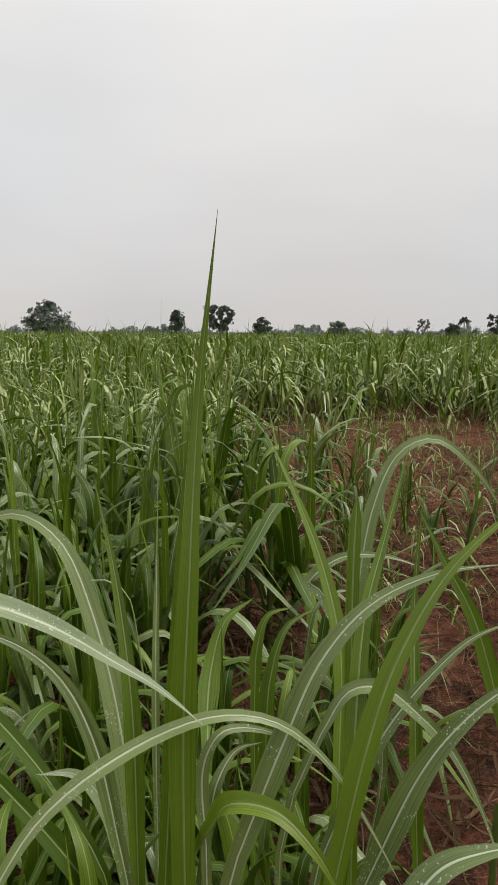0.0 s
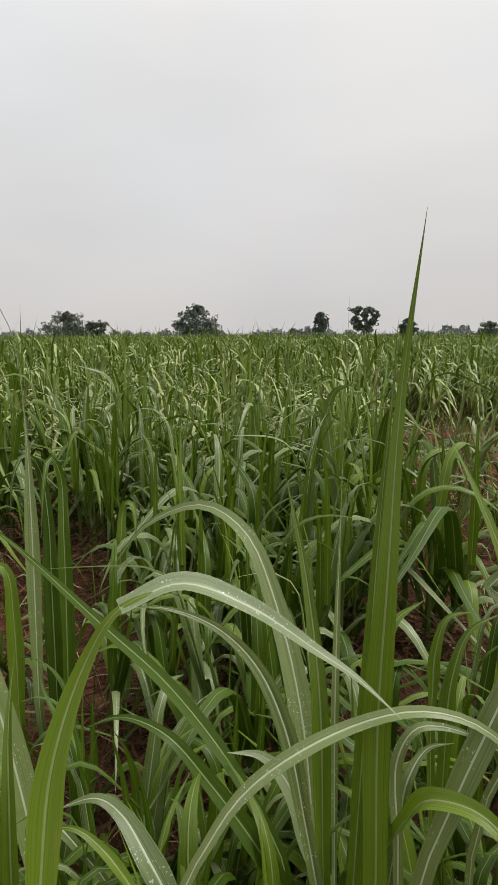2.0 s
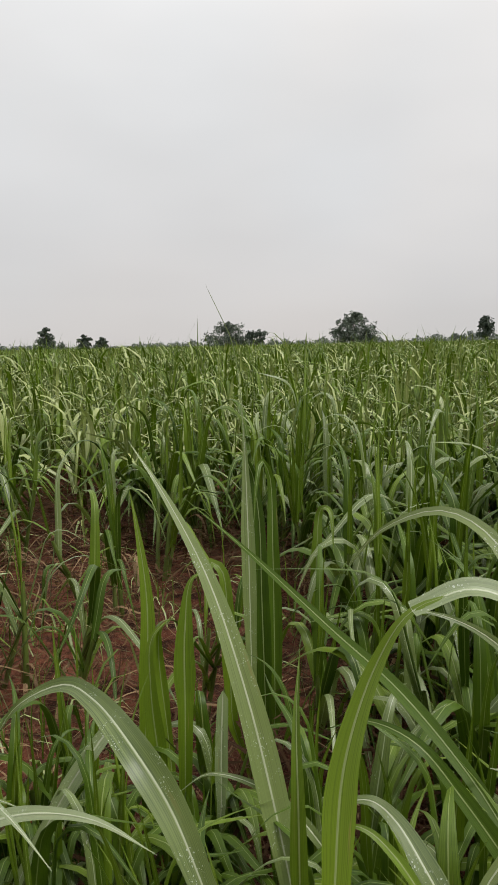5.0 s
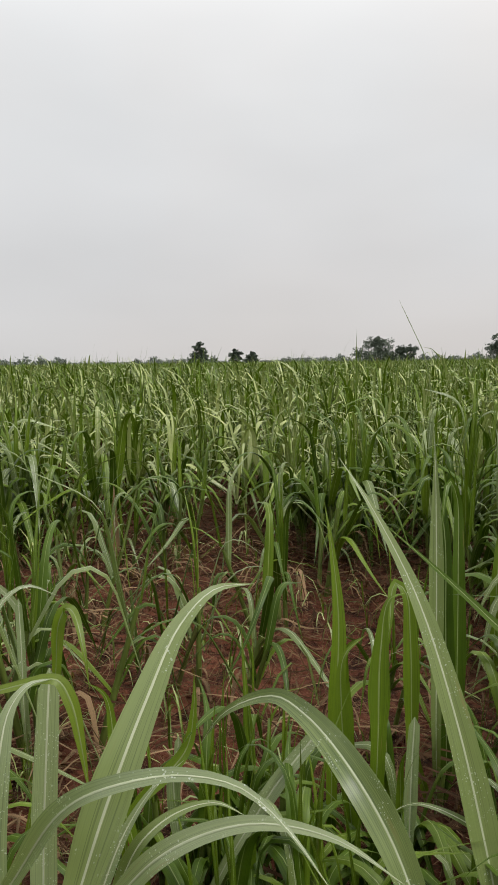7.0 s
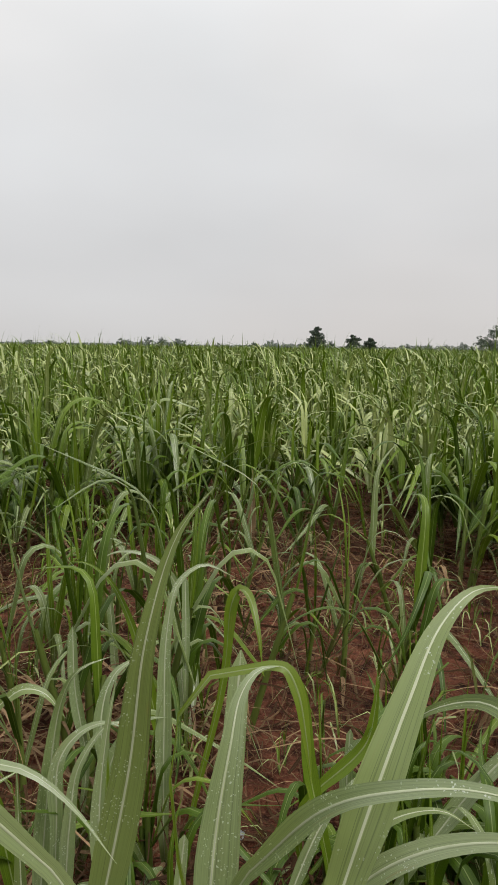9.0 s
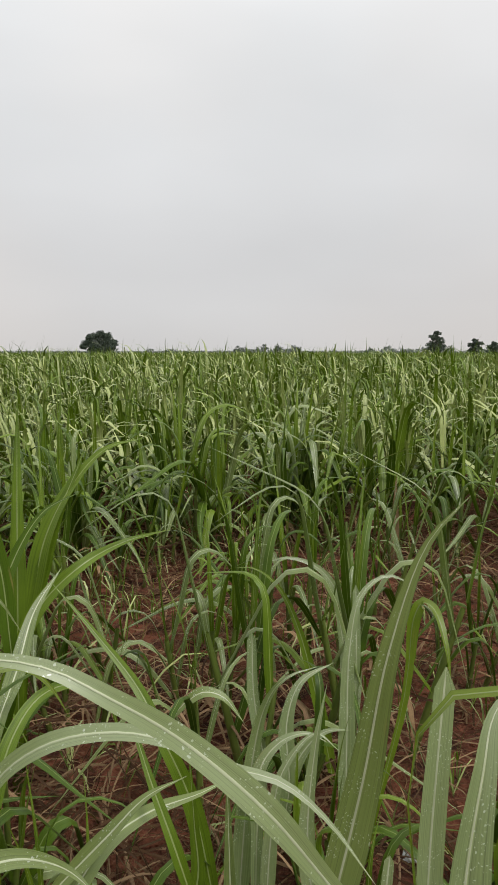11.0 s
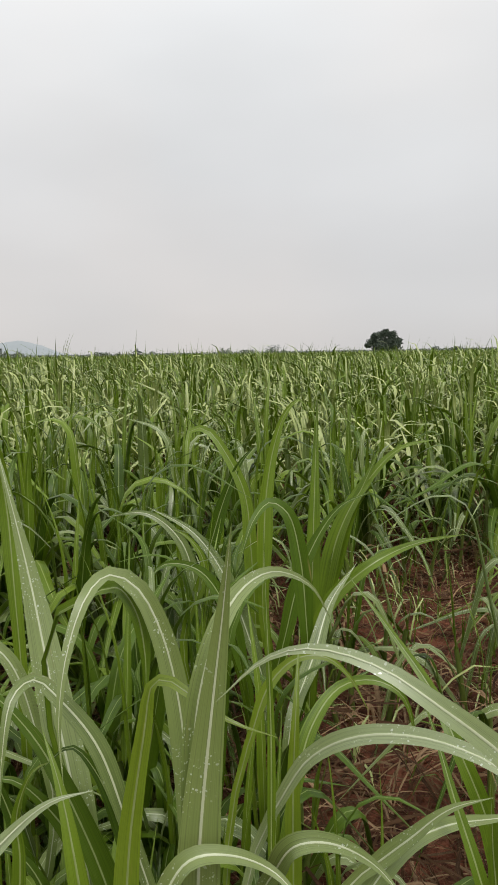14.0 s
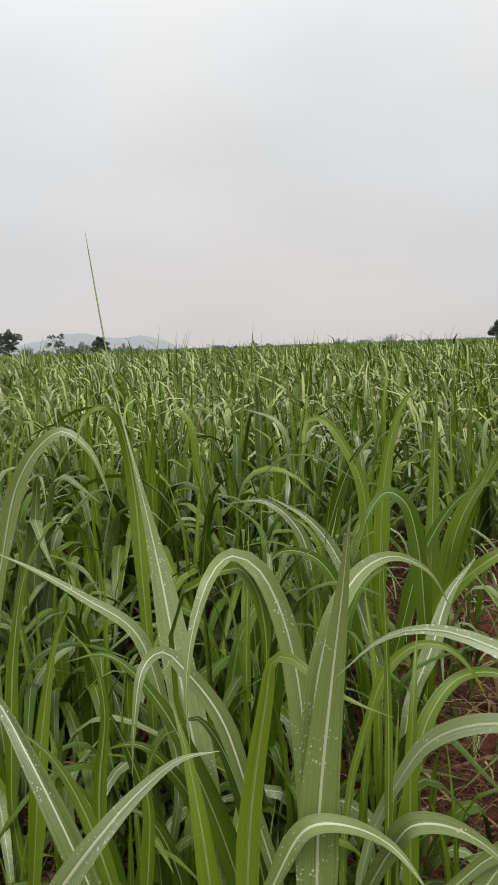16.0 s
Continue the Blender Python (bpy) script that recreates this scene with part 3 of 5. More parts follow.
def scatter(rng, r0, r1, b0, b1, spacing):
    """Jittered places between two distances and two bearings from the middle of the walk."""
    g = np.arange(-r1, r1, spacing)
    x, y = np.meshgrid(g, g)
    x, y = x.ravel() + rng.uniform(-0.42, 0.42, x.size) * spacing, y.ravel() + rng.uniform(-0.42, 0.42, y.size) * spacing
    r, b = np.hypot(x, y), np.degrees(np.arctan2(-x, y))
    ok = (r >= r0) & (r < r1) & (b > b0) & (b < b1)
    return np.stack([x[ok], y[ok]], -1) + EYE


rng = np.random.default_rng(11)
c = scatter(rng, 5.6, 26, -24, 122, 0.62)
c = c[rng.random(len(c)) > 0.97 * bare(c[:, 0], c[:, 1])]
r = np.hypot(*(c - EYE).T)
sizes = rng.uniform(0.82, 1.22, len(c)) * (1 + 0.24 * smooth((r - 7) / 9))
near = r < 12.5
crop("sugarcane_field", "closed stand of young green sugarcane with arching leaves", c[near], sizes[near], 40, 0.046, 9, 2, (pale_field, green_field), 21, upright=0.07)
crop("sugarcane_field", "closed stand of taller green sugarcane with arching leaves", c[~near], sizes[~near], 31, 0.058, 6, 2, (pale_field, green_field), 29, upright=0.07)
crop("dry_cane_leaves", "withered brown leaves hanging at the feet of the cane", c, rng.uniform(0.4, 0.62, len(c)), 5, 0.04, 5, 2, (leaf_dry_dark,), 26)
c = scatter(rng, 8, 50, -24, 122, 2.2)
crop("sugarcane_field", "scattered taller sugarcane shoots standing over the crop", c, rng.uniform(1.2, 1.55, len(c)), 9, 0.050, 7, 2, (pale_field, green_field), 27, upright=0.45)
c = scatter(rng, 26, 62, -24, 122, 1.2)
crop("sugarcane_field", "even green sugarcane crop in the middle distance", c, rng.uniform(0.98, 1.5, len(c)), 14, 0.085, 5, 2, (pale_far, green_far), 22)
c = scatter(rng, 62, 210, -24, 122, 2.4)
crop("sugarcane_field", "far green sugarcane crop reaching to the trees", c, rng.uniform(0.95, 1.5, len(c)), 7, 0.24, 4, 2, (pale_far, green_far), 23)
# unseen cane added behind the viewer to keep low light off the plants
c = np.vstack([scatter(rng, 1.9, 5.0, 142, 180, 0.6), scatter(rng, 1.9, 5.0, -180, -52, 0.6), scatter(rng, 5.0, 16, 122, 180, 1.0), scatter(rng, 5.0, 16, -180, -24, 1.0)])
crop("sugarcane_field", "added unseen sugarcane crop behind the viewer, blocking low sky light", c, rng.uniform(0.95, 1.2, len(c)), 16, 0.07, 5, 2, (pale_far, green_far), 24)


c = scatter(rng, 1.5, 13, -24, 100, 0.24)
c = c[(bare(c[:, 0], c[:, 1]) > 0.25) & (rng.random(len(c)) < 0.6)]
crop("grass_seedlings", "thin green grass and cane seedlings on the open red soil", c, rng.uniform(0.18, 0.5, len(c)), 9, 0.018, 6, 2, (pale_field, green_field), 28, upright=0.3)


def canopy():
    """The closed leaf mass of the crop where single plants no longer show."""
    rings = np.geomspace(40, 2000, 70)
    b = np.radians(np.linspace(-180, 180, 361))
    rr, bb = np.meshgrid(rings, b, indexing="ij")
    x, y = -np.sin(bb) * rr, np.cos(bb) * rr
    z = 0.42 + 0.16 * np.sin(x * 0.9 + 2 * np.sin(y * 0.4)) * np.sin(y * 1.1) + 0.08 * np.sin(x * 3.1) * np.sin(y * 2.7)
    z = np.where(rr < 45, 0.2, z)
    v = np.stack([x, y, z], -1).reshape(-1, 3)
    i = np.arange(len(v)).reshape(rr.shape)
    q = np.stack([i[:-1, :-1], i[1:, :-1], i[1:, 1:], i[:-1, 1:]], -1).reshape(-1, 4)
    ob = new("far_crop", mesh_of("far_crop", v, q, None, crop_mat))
    tagged(ob, "closed green canopy of the distant cane crop, shade-dark in its gaps", "sugarcane", kind="stuff")


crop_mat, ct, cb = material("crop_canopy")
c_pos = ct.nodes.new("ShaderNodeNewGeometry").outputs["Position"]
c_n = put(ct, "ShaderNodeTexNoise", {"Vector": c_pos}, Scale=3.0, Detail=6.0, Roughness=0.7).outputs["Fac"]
# dark tones in the sheet's colour stand for shade between far clumps
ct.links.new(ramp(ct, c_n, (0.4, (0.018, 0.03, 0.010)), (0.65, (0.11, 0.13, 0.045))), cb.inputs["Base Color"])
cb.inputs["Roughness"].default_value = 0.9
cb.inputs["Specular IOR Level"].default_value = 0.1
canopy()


# ---- single cane clumps near the walk ----
def clump(seed, leaves, scale, dry, wide=0.056, label="", name="sugarcane_clump", lush=0.32, deep=0.30):
    """One cane clump: stalks, arching leaves, dead leaves at the foot."""
    rng = np.random.default_rng(seed)
    root = tagged(new(name), label or "young green sugarcane clump with arching leaves", "sugarcane", "sugarcane clumps near the walk")
    own, base, az, length, a0, a1, s0, span, sway, width, top, stalks = leaf_set(rng, 1, leaves, np.array([scale]), wide, 16)
    span = np.maximum(span, 0.30)
    line, side = arching(leaves, rng, base, az, length, a0, a1, s0, span, sway, 16)
    for i in range(leaves):
        v, q, uv = strips(line[i:i + 1], side[i:i + 1], width[i:i + 1], np.array([0.4]), 3, False, 1.15 if top[i] else 1.7)
        pick = rng.random()
        mat = leaf_lush if top[i] or pick < lush else leaf_deep if pick < lush + deep else leaf_near
        part("leaf", mesh_of("leaf", v, q, uv, mat), root)
    foot, lean, collar = (v[0] * scale for v in stalks)
    for (x, y), (lx, ly), top in zip(foot, lean, collar):
        tx, ty = x + lx * top / scale, y + ly * top / scale
        v, q = limb([(x, y, -0.03), (x * 0.5 + tx * 0.5, y * 0.5 + ty * 0.5, top * 0.5), (tx, ty, top * 1.02)], 0.014, 0.009, 6)
        part("stalk", mesh_of("stalk", v, q, np.zeros((len(v), 2)) + 0.3, stalk_mat), root)
    if dry:
        own, base, az, length, a0, a1, s0, span, sway, width, top, stalks = leaf_set(rng, 1, dry, np.array([scale * 0.8]), wide * 0.6, 8)
        base[:, 2] = rng.uniform(0.03, 0.2, dry)
        a0, a1, s0 = rng.uniform(0.5, 1.0, dry), rng.uniform(2.2, 3.0, dry), np.full(dry, 0.05)
        line, side = arching(dry, rng, base, az, length * 0.55, a0, a1, s0, span * 0.7, sway * 2, 8)
        line[..., 2] = np.maximum(line[..., 2], 0.012)
        for i in range(dry):
            v, q, uv = strips(line[i:i + 1], side[i:i + 1], width[i:i + 1], np.array([0.5]), 3)
            part("dry_leaf", mesh_of("dry_leaf", v, q, uv, leaf_dry), root, "withered straw-brown leaf")
    return root


def stand(kinds, places, rng, lo, hi):
    """Set clumps at places: the first of each kind is moved there, the rest are copies."""
    used = set()
    for k, (x, y) in enumerate(places):
        ob = kinds[k % len(kinds)]
        s = rng.uniform(lo, hi)
        m = pose(x, y, float(bumps(np.array(x), np.array(y))), rng.uniform(-4, 4), rng.uniform(-4, 4), rng.uniform(0, 360))
        if ob.name in used:
            ob = copy_thing(ob, m)
        else:
            used.add(ob.name)
            ob.matrix_basis = m
        ob.scale = (s, s, s)


rng = np.random.default_rng(31)
full = [clump(300 + k, 38, 1.0, 11, 0.062, lush=0.30, deep=0.40) for k in range(7)]
c = scatter(rng, 2.7, 5.6, -22, 118, 0.55)
c = c[rng.random(len(c)) > 1.0 * bare(c[:, 0], c[:, 1])]
stand(full, c.tolist(), rng, 0.88, 1.2)
c = np.vstack([scatter(rng, 1.75, 2.7, -18, 36, 0.52), scatter(rng, 1.6, 2.7, 92, 116, 0.46)])
c = c[rng.random(len(c)) > bare(c[:, 0], c[:, 1])]
dense = [clump(310 + k, 42, 1.0, 11, 0.062, "dense deep green sugarcane clump with dry leaves at its foot", lush=0.24, deep=0.60) for k in range(4)]
stand(dense, c.tolist(), rng, 0.64, 0.88)
small = [clump(320 + k, 15, 0.85, 9, 0.044, "small thin sugarcane shoot group with dry leaves on bare soil", "sugarcane_shoots") for k in range(4)]
c = np.vstack([scatter(rng, 1.6, 9.5, -22, 50, 0.56), scatter(rng, 1.7, 9.5, 50, 118, 0.44)])
c = c[(bare(c[:, 0], c[:, 1]) > 0.5) & (rng.random(len(c)) < np.where(c[:, 0] < -1.2, 0.62, 0.35))]
stand(small, c.tolist(), rng, 0.65, 1.15)
low = [clump(340 + k, 28, 0.66, 8, 0.050, "low sugarcane shoot group among dead leaves", "sugarcane_shoots", 0.20, 0.72) for k in range(4)]
c = np.vstack([scatter(rng, 1.0, 1.8, -20, 36, 0.30), scatter(rng, 1.2, 1.7, 36, 88, 0.5), scatter(rng, 0.95, 1.75, 84, 120, 0.34)])
stand(low, c.tolist(), rng, 0.75, 1.1)

broad = [clump(360 + k, 26, 0.64, 5, 0.070, "leafy sugarcane clump with broad deep green leaves", "sugarcane_clump", 0.25, 0.68) for k in range(4)]
c = np.vstack([scatter(rng, 1.05, 1.8, 86, 122, 0.36), scatter(rng, 1.15, 1.8, -20, 24, 0.42)])
stand(broad, c.tolist(), rng, 0.75, 1.0)


def dry_heap(seed, count):
    """A heap of dead leaves that arch low over the soil."""
    rng = np.random.default_rng(seed)
    root = tagged(new("dry_leaf_heap"), "heap of withered brown cane leaves lying on the soil", "dead leaves", "heaps of dead cane leaves")
    base = np.stack([rng.normal(0, 0.11, count), rng.normal(0, 0.11, count), rng.uniform(0.0, 0.12, count)], -1)
    a0, a1 = rng.uniform(0.5, 1.45, count), rng.uniform(1.6, 2.5, count)
    line, side = arching(count, rng, base, rng.uniform(0, 6.28, count), rng.uniform(0.22, 0.5, count), a0, a1, np.full(count, 0.0), rng.uniform(0.5, 0.9, count), rng.normal(0, 0.9, count), 11)
    line[..., 2] = np.maximum(line[..., 2], 0.015 + 0.02 * rng.random((count, 1)))
    for i in range(count):
        v, q, uv = strips(line[i:i + 1], side[i:i + 1], rng.uniform(0.004, 0.012, 1), np.array([rng.uniform(0.4, 1.6)]), 3)
        part("dry_leaf", mesh_of("dry_leaf", v, q, uv, leaf_dry), root)
    return root


heaps = [dry_heap(400 + k, 16) for k in range(5)]
c = np.vstack([scatter(rng, 1.1, 2.6, -18, 60, 0.6), scatter(rng, 1.1, 2.9, 50, 112, 0.36), scatter(rng, 2.8, 5.0, 35, 92, 0.55)])
stand(heaps, c.tolist(), rng, 0.75, 1.3)


def litter(name, label, n, r0, r1, mat, seed, long=0.22, pile=0.05, wide=0.016, shade=False):
    """Dead leaf strips lying on the soil."""
    rng = np.random.default_rng(seed)
    r, b = np.sqrt(rng.uniform(r0 * r0, r1 * r1, n)), np.radians(rng.uniform(-26, 122, n))
    x, y = -np.sin(b) * r + EYE[0], np.cos(b) * r + EYE[1]
    if shade:
        keep = rng.random(n) > 0.85 * bare(x, y)
        x, y, n = x[keep], y[keep], int(keep.sum())
    k = 5
    s = np.linspace(-0.5, 0.5, k)[None]
    a = rng.uniform(0, 6.28, n)[:, None] + rng.normal(0, 0.3, n)[:, None] * s
    ln = rng.uniform(0.2, 1.2, n)[:, None] * long
    px, py = x[:, None] + np.cos(a) * s * ln, y[:, None] + np.sin(a) * s * ln
    z = bumps(px, py) + 0.008 + pile * rng.random(n)[:, None] ** 1.5 + rng.uniform(0, 0.10, n)[:, None] * (s + 0.5) ** 2
    line = np.stack([px, py, z], -1)
    side = np.stack([-np.sin(a), np.cos(a), rng.normal(0, 0.5, n)[:, None] + 0 * a], -1)
    v, q, uv = strips(line, side, rng.uniform(0.002, wide, n), np.full(n, 0.4), 2)
    tagged(new(name, mesh_of(name, v, q, uv, mat)), label, "leaf litter", kind="stuff")


litter("dry_leaf_litter", "straw-coloured dead cane leaves scattered on the red soil", 22000, 0.8, 11.5, leaf_dry_field, 61)
litter("straw_litter", "fine straw and leaf scraps strewn over the open soil", 9000, 0.9, 4.6, leaf_dry_field, 64, 0.17, 0.03, 0.008)
# the mat is dead leaves in the darkened colour, deepening the shaded gaps
litter("dead_leaf_mat", "tangled brown mat of dead cane leaves under the crop, darkened as shade", 30000, 0.7, 6.5, leaf_dry_dark, 63, 0.34, 0.24, 0.015, True)


def clods(n, seed):
    """Loose lumps of red soil."""
    rng = np.random.default_rng(seed)
    r, b = np.sqrt(rng.uniform(0.6, 81, n)), np.radians(rng.uniform(-26, 122, n))
    x, y = -np.sin(b) * r + EYE[0], np.cos(b) * r + EYE[1]
    octa = np.array([(1, 0, 0), (0, 1, 0), (-1, 0, 0), (0, -1, 0), (0, 0, 0.7), (0, 0, -0.7)])
    f = np.array([(0, 1, 4), (1, 2, 4), (2, 3, 4), (3, 0, 4), (1, 0, 5), (2, 1, 5), (3, 2, 5), (0, 3, 5)])
    size = 0.004 + 0.026 * rng.random(n) ** 4
    v = octa[None] * size[:, None, None] * rng.uniform(0.6, 1.4, (n, 6, 3)) + np.stack([x, y, bumps(x, y) + size * 0.2], -1)[:, None]
    q = (f[None] + 6 * np.arange(n)[:, None, None]).reshape(-1, 3)
    tagged(new("soil_clods", mesh_of("soil_clods", v.reshape(-1, 3), q, None, soil, False)), "small crumbled lumps of red soil", "soil", kind="stuff")


clods(12000, 62)


def scrap(x, y):
    """A crumpled bit of pale plastic sheet."""
    rng = np.random.default_rng(9)
    n = 9
    g = np.linspace(-0.5, 0.5, n)
    gx, gy = np.meshgrid(g * 0.055, g * 0.04, indexing="ij")
    gz = 0.02 + 0.010 * np.sin(gx * 120 + 1) * np.cos(gy * 90) + rng.uniform(-0.004, 0.004, gx.shape)
    top = np.stack([gx, gy, gz], -1).reshape(-1, 3)
    i = np.arange(n * n).reshape(n, n)
    q = np.stack([i[:-1, :-1], i[1:, :-1], i[1:, 1:], i[:-1, 1:]], -1).reshape(-1, 4)
    v = np.vstack([top, top - [0, 0, 0.0012]])
    q = np.vstack([q, q[:, ::-1] + n * n])
    m, t, bsdf = material("pale_plastic")
    bsdf.inputs["Base Color"].default_value = (0.34, 0.36, 0.36, 1)
    bsdf.inputs["Roughness"].default_value = 0.3
    ob = new("plastic_scrap", mesh_of("plastic_scrap", v, q, None, m, False))
    ob.matrix_basis = pose(x, y, float(bumps(np.array(x), np.array(y))) - 0.004, 8, -10, 25)
    tagged(ob, "crumpled scrap of pale plastic among dead leaves", "litter")


scrap(-1.95, 0.90)

# ---- cane plants built leaf by leaf ----
def cane_plant(x, y, label):
    root = tagged(new("sugarcane_plant"), label, "sugarcane", "tall sugarcane plants beside the walk")
    root.location = (x, y, float(bumps(np.array(x), np.array(y))))
    return root


def cane_leaf(plant, width, face, *curve, cut=False, mat=None, whip="", sheath=True):
    """A leaf along a smooth curve from its sheath to its tip, with its upper side towards face; a sheath carries it up from the foot."""
    rng = np.random.default_rng(len(plant.children) * 7 + 1)
    pts = np.array(curve) - np.array(plant.location)
    k = 30
    gap = np.sqrt(np.linalg.norm(np.diff(pts, axis=0), axis=1))
    knot = np.concatenate([[0], np.cumsum(gap)])
    slope = np.gradient(pts, knot, axis=0)
    fine = np.linspace(0, knot[-1], 160)
    seg = np.clip(np.searchsorted(knot, fine, side="right") - 1, 0, len(gap) - 1)
    h = (knot[seg + 1] - knot[seg])[:, None]
    u = (fine - knot[seg])[:, None] / h
    dense = ((1 + 2 * u) * (1 - u) ** 2 * pts[seg] + u * (1 - u) ** 2 * h * slope[seg]
             + u * u * (3 - 2 * u) * pts[seg + 1] + u * u * (u - 1) * h * slope[seg + 1])
    run = np.concatenate([[0], np.cumsum(np.linalg.norm(np.diff(dense, axis=0), axis=1))])
    s = np.linspace(0, 1, k)
    line = np.stack([np.interp(s * run[-1], run, dense[:, j]) for j in range(3)], -1)
    tan = np.gradient(line, axis=0)
    tan /= np.linalg.norm(tan, axis=1, keepdims=True)
    turn = rng.normal(0, 0.22) * (s - 0.3) + 0.05 * np.sin(s * 9 + rng.uniform(0, 6))
    side = np.cross(np.array(face), tan)
    side /= np.linalg.norm(side, axis=1, keepdims=True) + 1e-9
    for i in range(1, k):
        if side[i] @ side[i - 1] < 0:
            side[i] *= -1
    nor = np.cross(tan, side)
    side = side * np.cos(turn)[:, None] + nor * np.sin(turn)[:, None]
    fold = rng.uniform(0.25, 0.65)
    if (np.cross(side[8], tan[8]) @ np.array(face)) < 0:
        side = -side
    lead = 0
    if sheath and line[0][2] > 0.06:
        # the sheath rises from the foot and runs on into the blade
        lead = 9
        foot = line[0] * np.array([0.3, 0.3, 0]) - np.array([0, 0, 0.02])
        reach = np.linalg.norm(line[0] - foot)
        u = np.linspace(0, 1, lead + 1)[:lead, None]
        rise = ((1 + 2 * u) * (1 - u) ** 2 * foot + u * (1 - u) ** 2 * reach * np.array([0, 0, 1.0])
                + u * u * (3 - 2 * u) * line[0] + u * u * (u - 1) * reach * tan[0])
        line, side = np.vstack([rise, line]), np.vstack([np.repeat(side[:1], lead, 0), side])
    v, q, uv = strips(line[None], side[None], np.array([width]), np.array([fold]), 7, whip or cut, 1.7, lead)
    first = not plant.children
    leaf = part("leaf", mesh_of("leaf", v, q, uv, mat or leaf_near), plant)
    # the midrib stands out on both faces of the blade
    slope = np.gradient(line, axis=0)
    slope /= np.linalg.norm(slope, axis=1, keepdims=True)
    up = np.cross(side, slope)
    up /= np.linalg.norm(up, axis=1, keepdims=True) + 1e-9
    ridge = []
    for lift, crown in ((0.0010, -0.55), (-0.0012, 0.55)):
        a, b, ruv = strips((line + up * lift)[None], side[None], np.array([0.0016 + width * 0.062]), np.array([crown]), 3, whip or cut, 1.7, lead)
        ridge.append((a, b))
    a, b = joined(ridge)
    part("midrib", mesh_of("midrib", a, b, np.vstack([ruv, ruv]), rib_green if mat in (leaf_lush, leaf_deep, leaf_bright) else rib_pale), leaf, "raised pale midrib")
    if first:
        top = line[lead] * 0.75
        a, b = limb([(top[0] * 0.3, top[1] * 0.3, -0.03), (top[0] * 0.6, top[1] * 0.6, top[2] * 0.5), tuple(top)], 0.011, 0.006, 7)
        part("stalk", mesh_of("stalk", a, b, np.zeros((len(a), 2)) + 0.3, stalk_mat), plant)


# ---- the cane plants right beside the walk ----
plant = cane_plant(-0.22, 0.95, "tall sugarcane plant with a long upright spear leaf")
cane_leaf(plant, 0.054, (-0.10, -0.77, 0.63), (-0.165, 0.840, 0.677), (-0.171, 0.869, 0.870), (-0.165, 0.883, 1.062), (-0.157, 0.924, 1.319), (-0.132, 0.923, 1.553), whip="spear", mat=leaf_lush)
cane_leaf(plant, 0.037, (0.28, -0.79, 0.55), (-0.199, 0.872, 0.647), (-0.190, 0.908, 0.930), (-0.181, 0.937, 1.163), (-0.167, 0.965, 1.392), whip="spear", mat=leaf_lush)
cane_leaf(plant, 0.051, (0.23, -0.78, 0.58), (-0.291, 1.070, 0.456), (-0.336, 1.133, 0.722), (-0.402, 1.194, 0.902), (-0.471, 1.235, 1.015), (-0.585, 1.289, 1.051), (-0.712, 1.293, 0.996), (-0.804, 1.299, 0.881))
cane_leaf(plant, 0.016, (0.24, -0.80, 0.55), (-0.272, 1.138, 0.416), (-0.284, 1.185, 0.730), (-0.288, 1.240, 1.085), (-0.289, 1.298, 1.465), whip="whip")
cane_leaf(plant, 0.034, (0.12, -0.78, 0.61), (-0.257, 0.945, 0.580), (-0.277, 1.000, 0.833), (-0.316, 1.058, 1.019), (-0.364, 1.110, 1.172), mat=leaf_lush)
cane_leaf(plant, 0.022, (0.06, -0.68, 0.73), (-0.138, 0.851, 0.720), (-0.144, 0.867, 0.824), (-0.122, 0.876, 0.869), (-0.093, 0.888, 0.872), (-0.040, 0.892, 0.861), (0.006, 0.884, 0.840))
cane_leaf(plant, 0.025, (-0.10, -0.66, 0.74), (-0.141, 0.891, 0.706), (-0.131, 0.903, 0.776), (-0.106, 0.929, 0.813), (-0.070, 0.934, 0.825))
cane_leaf(plant, 0.033, (-0.15, -0.61, 0.78), (-0.131, 0.833, 0.759), (-0.096, 0.788, 0.830), (-0.040, 0.770, 0.836), (0.007, 0.752, 0.802), (0.049, 0.745, 0.731), mat=leaf_lush)
cane_leaf(plant, 0.050, (0.14, -0.65, 0.75), (-0.272, 1.003, 0.516), (-0.319, 1.011, 0.643), (-0.371, 1.006, 0.705), (-0.424, 0.976, 0.721), mat=leaf_pale)
cane_leaf(plant, 0.044, (0.30, -0.61, 0.73), (-0.315, 1.053, 0.375), (-0.388, 1.052, 0.490), (-0.479, 1.047, 0.606), (-0.560, 1.038, 0.693), (-0.656, 1.056, 0.701), (-0.746, 1.067, 0.655), mat=leaf_deep)
cane_leaf(plant, 0.034, (0.24, -0.72, 0.66), (-0.278, 0.932, 0.628), (-0.320, 0.948, 0.796), (-0.366, 0.951, 0.889), (-0.421, 0.928, 0.954), (-0.486, 0.891, 0.992), (-0.549, 0.874, 0.993))
plant = cane_plant(-0.37, 0.71, "tall sugarcane plant with a long upright spear leaf")
cane_leaf(plant, 0.024, (0.06, -0.69, 0.72), (-0.372, 0.706, 0.742), (-0.328, 0.739, 0.815), (-0.274, 0.767, 0.862), (-0.186, 0.816, 0.901), (-0.111, 0.842, 0.915), (-0.040, 0.863, 0.894), (0.027, 0.862, 0.839), (0.078, 0.839, 0.771), (0.120, 0.815, 0.706))
plant = cane_plant(-0.25, 1.52, "tall sugarcane plant with a long upright spear leaf")
cane_leaf(plant, 0.059, (0.23, -0.72, 0.65), (-0.247, 1.521, 0.477), (-0.248, 1.623, 0.594), (-0.222, 1.682, 0.687), (-0.153, 1.738, 0.731), mat=leaf_lush)
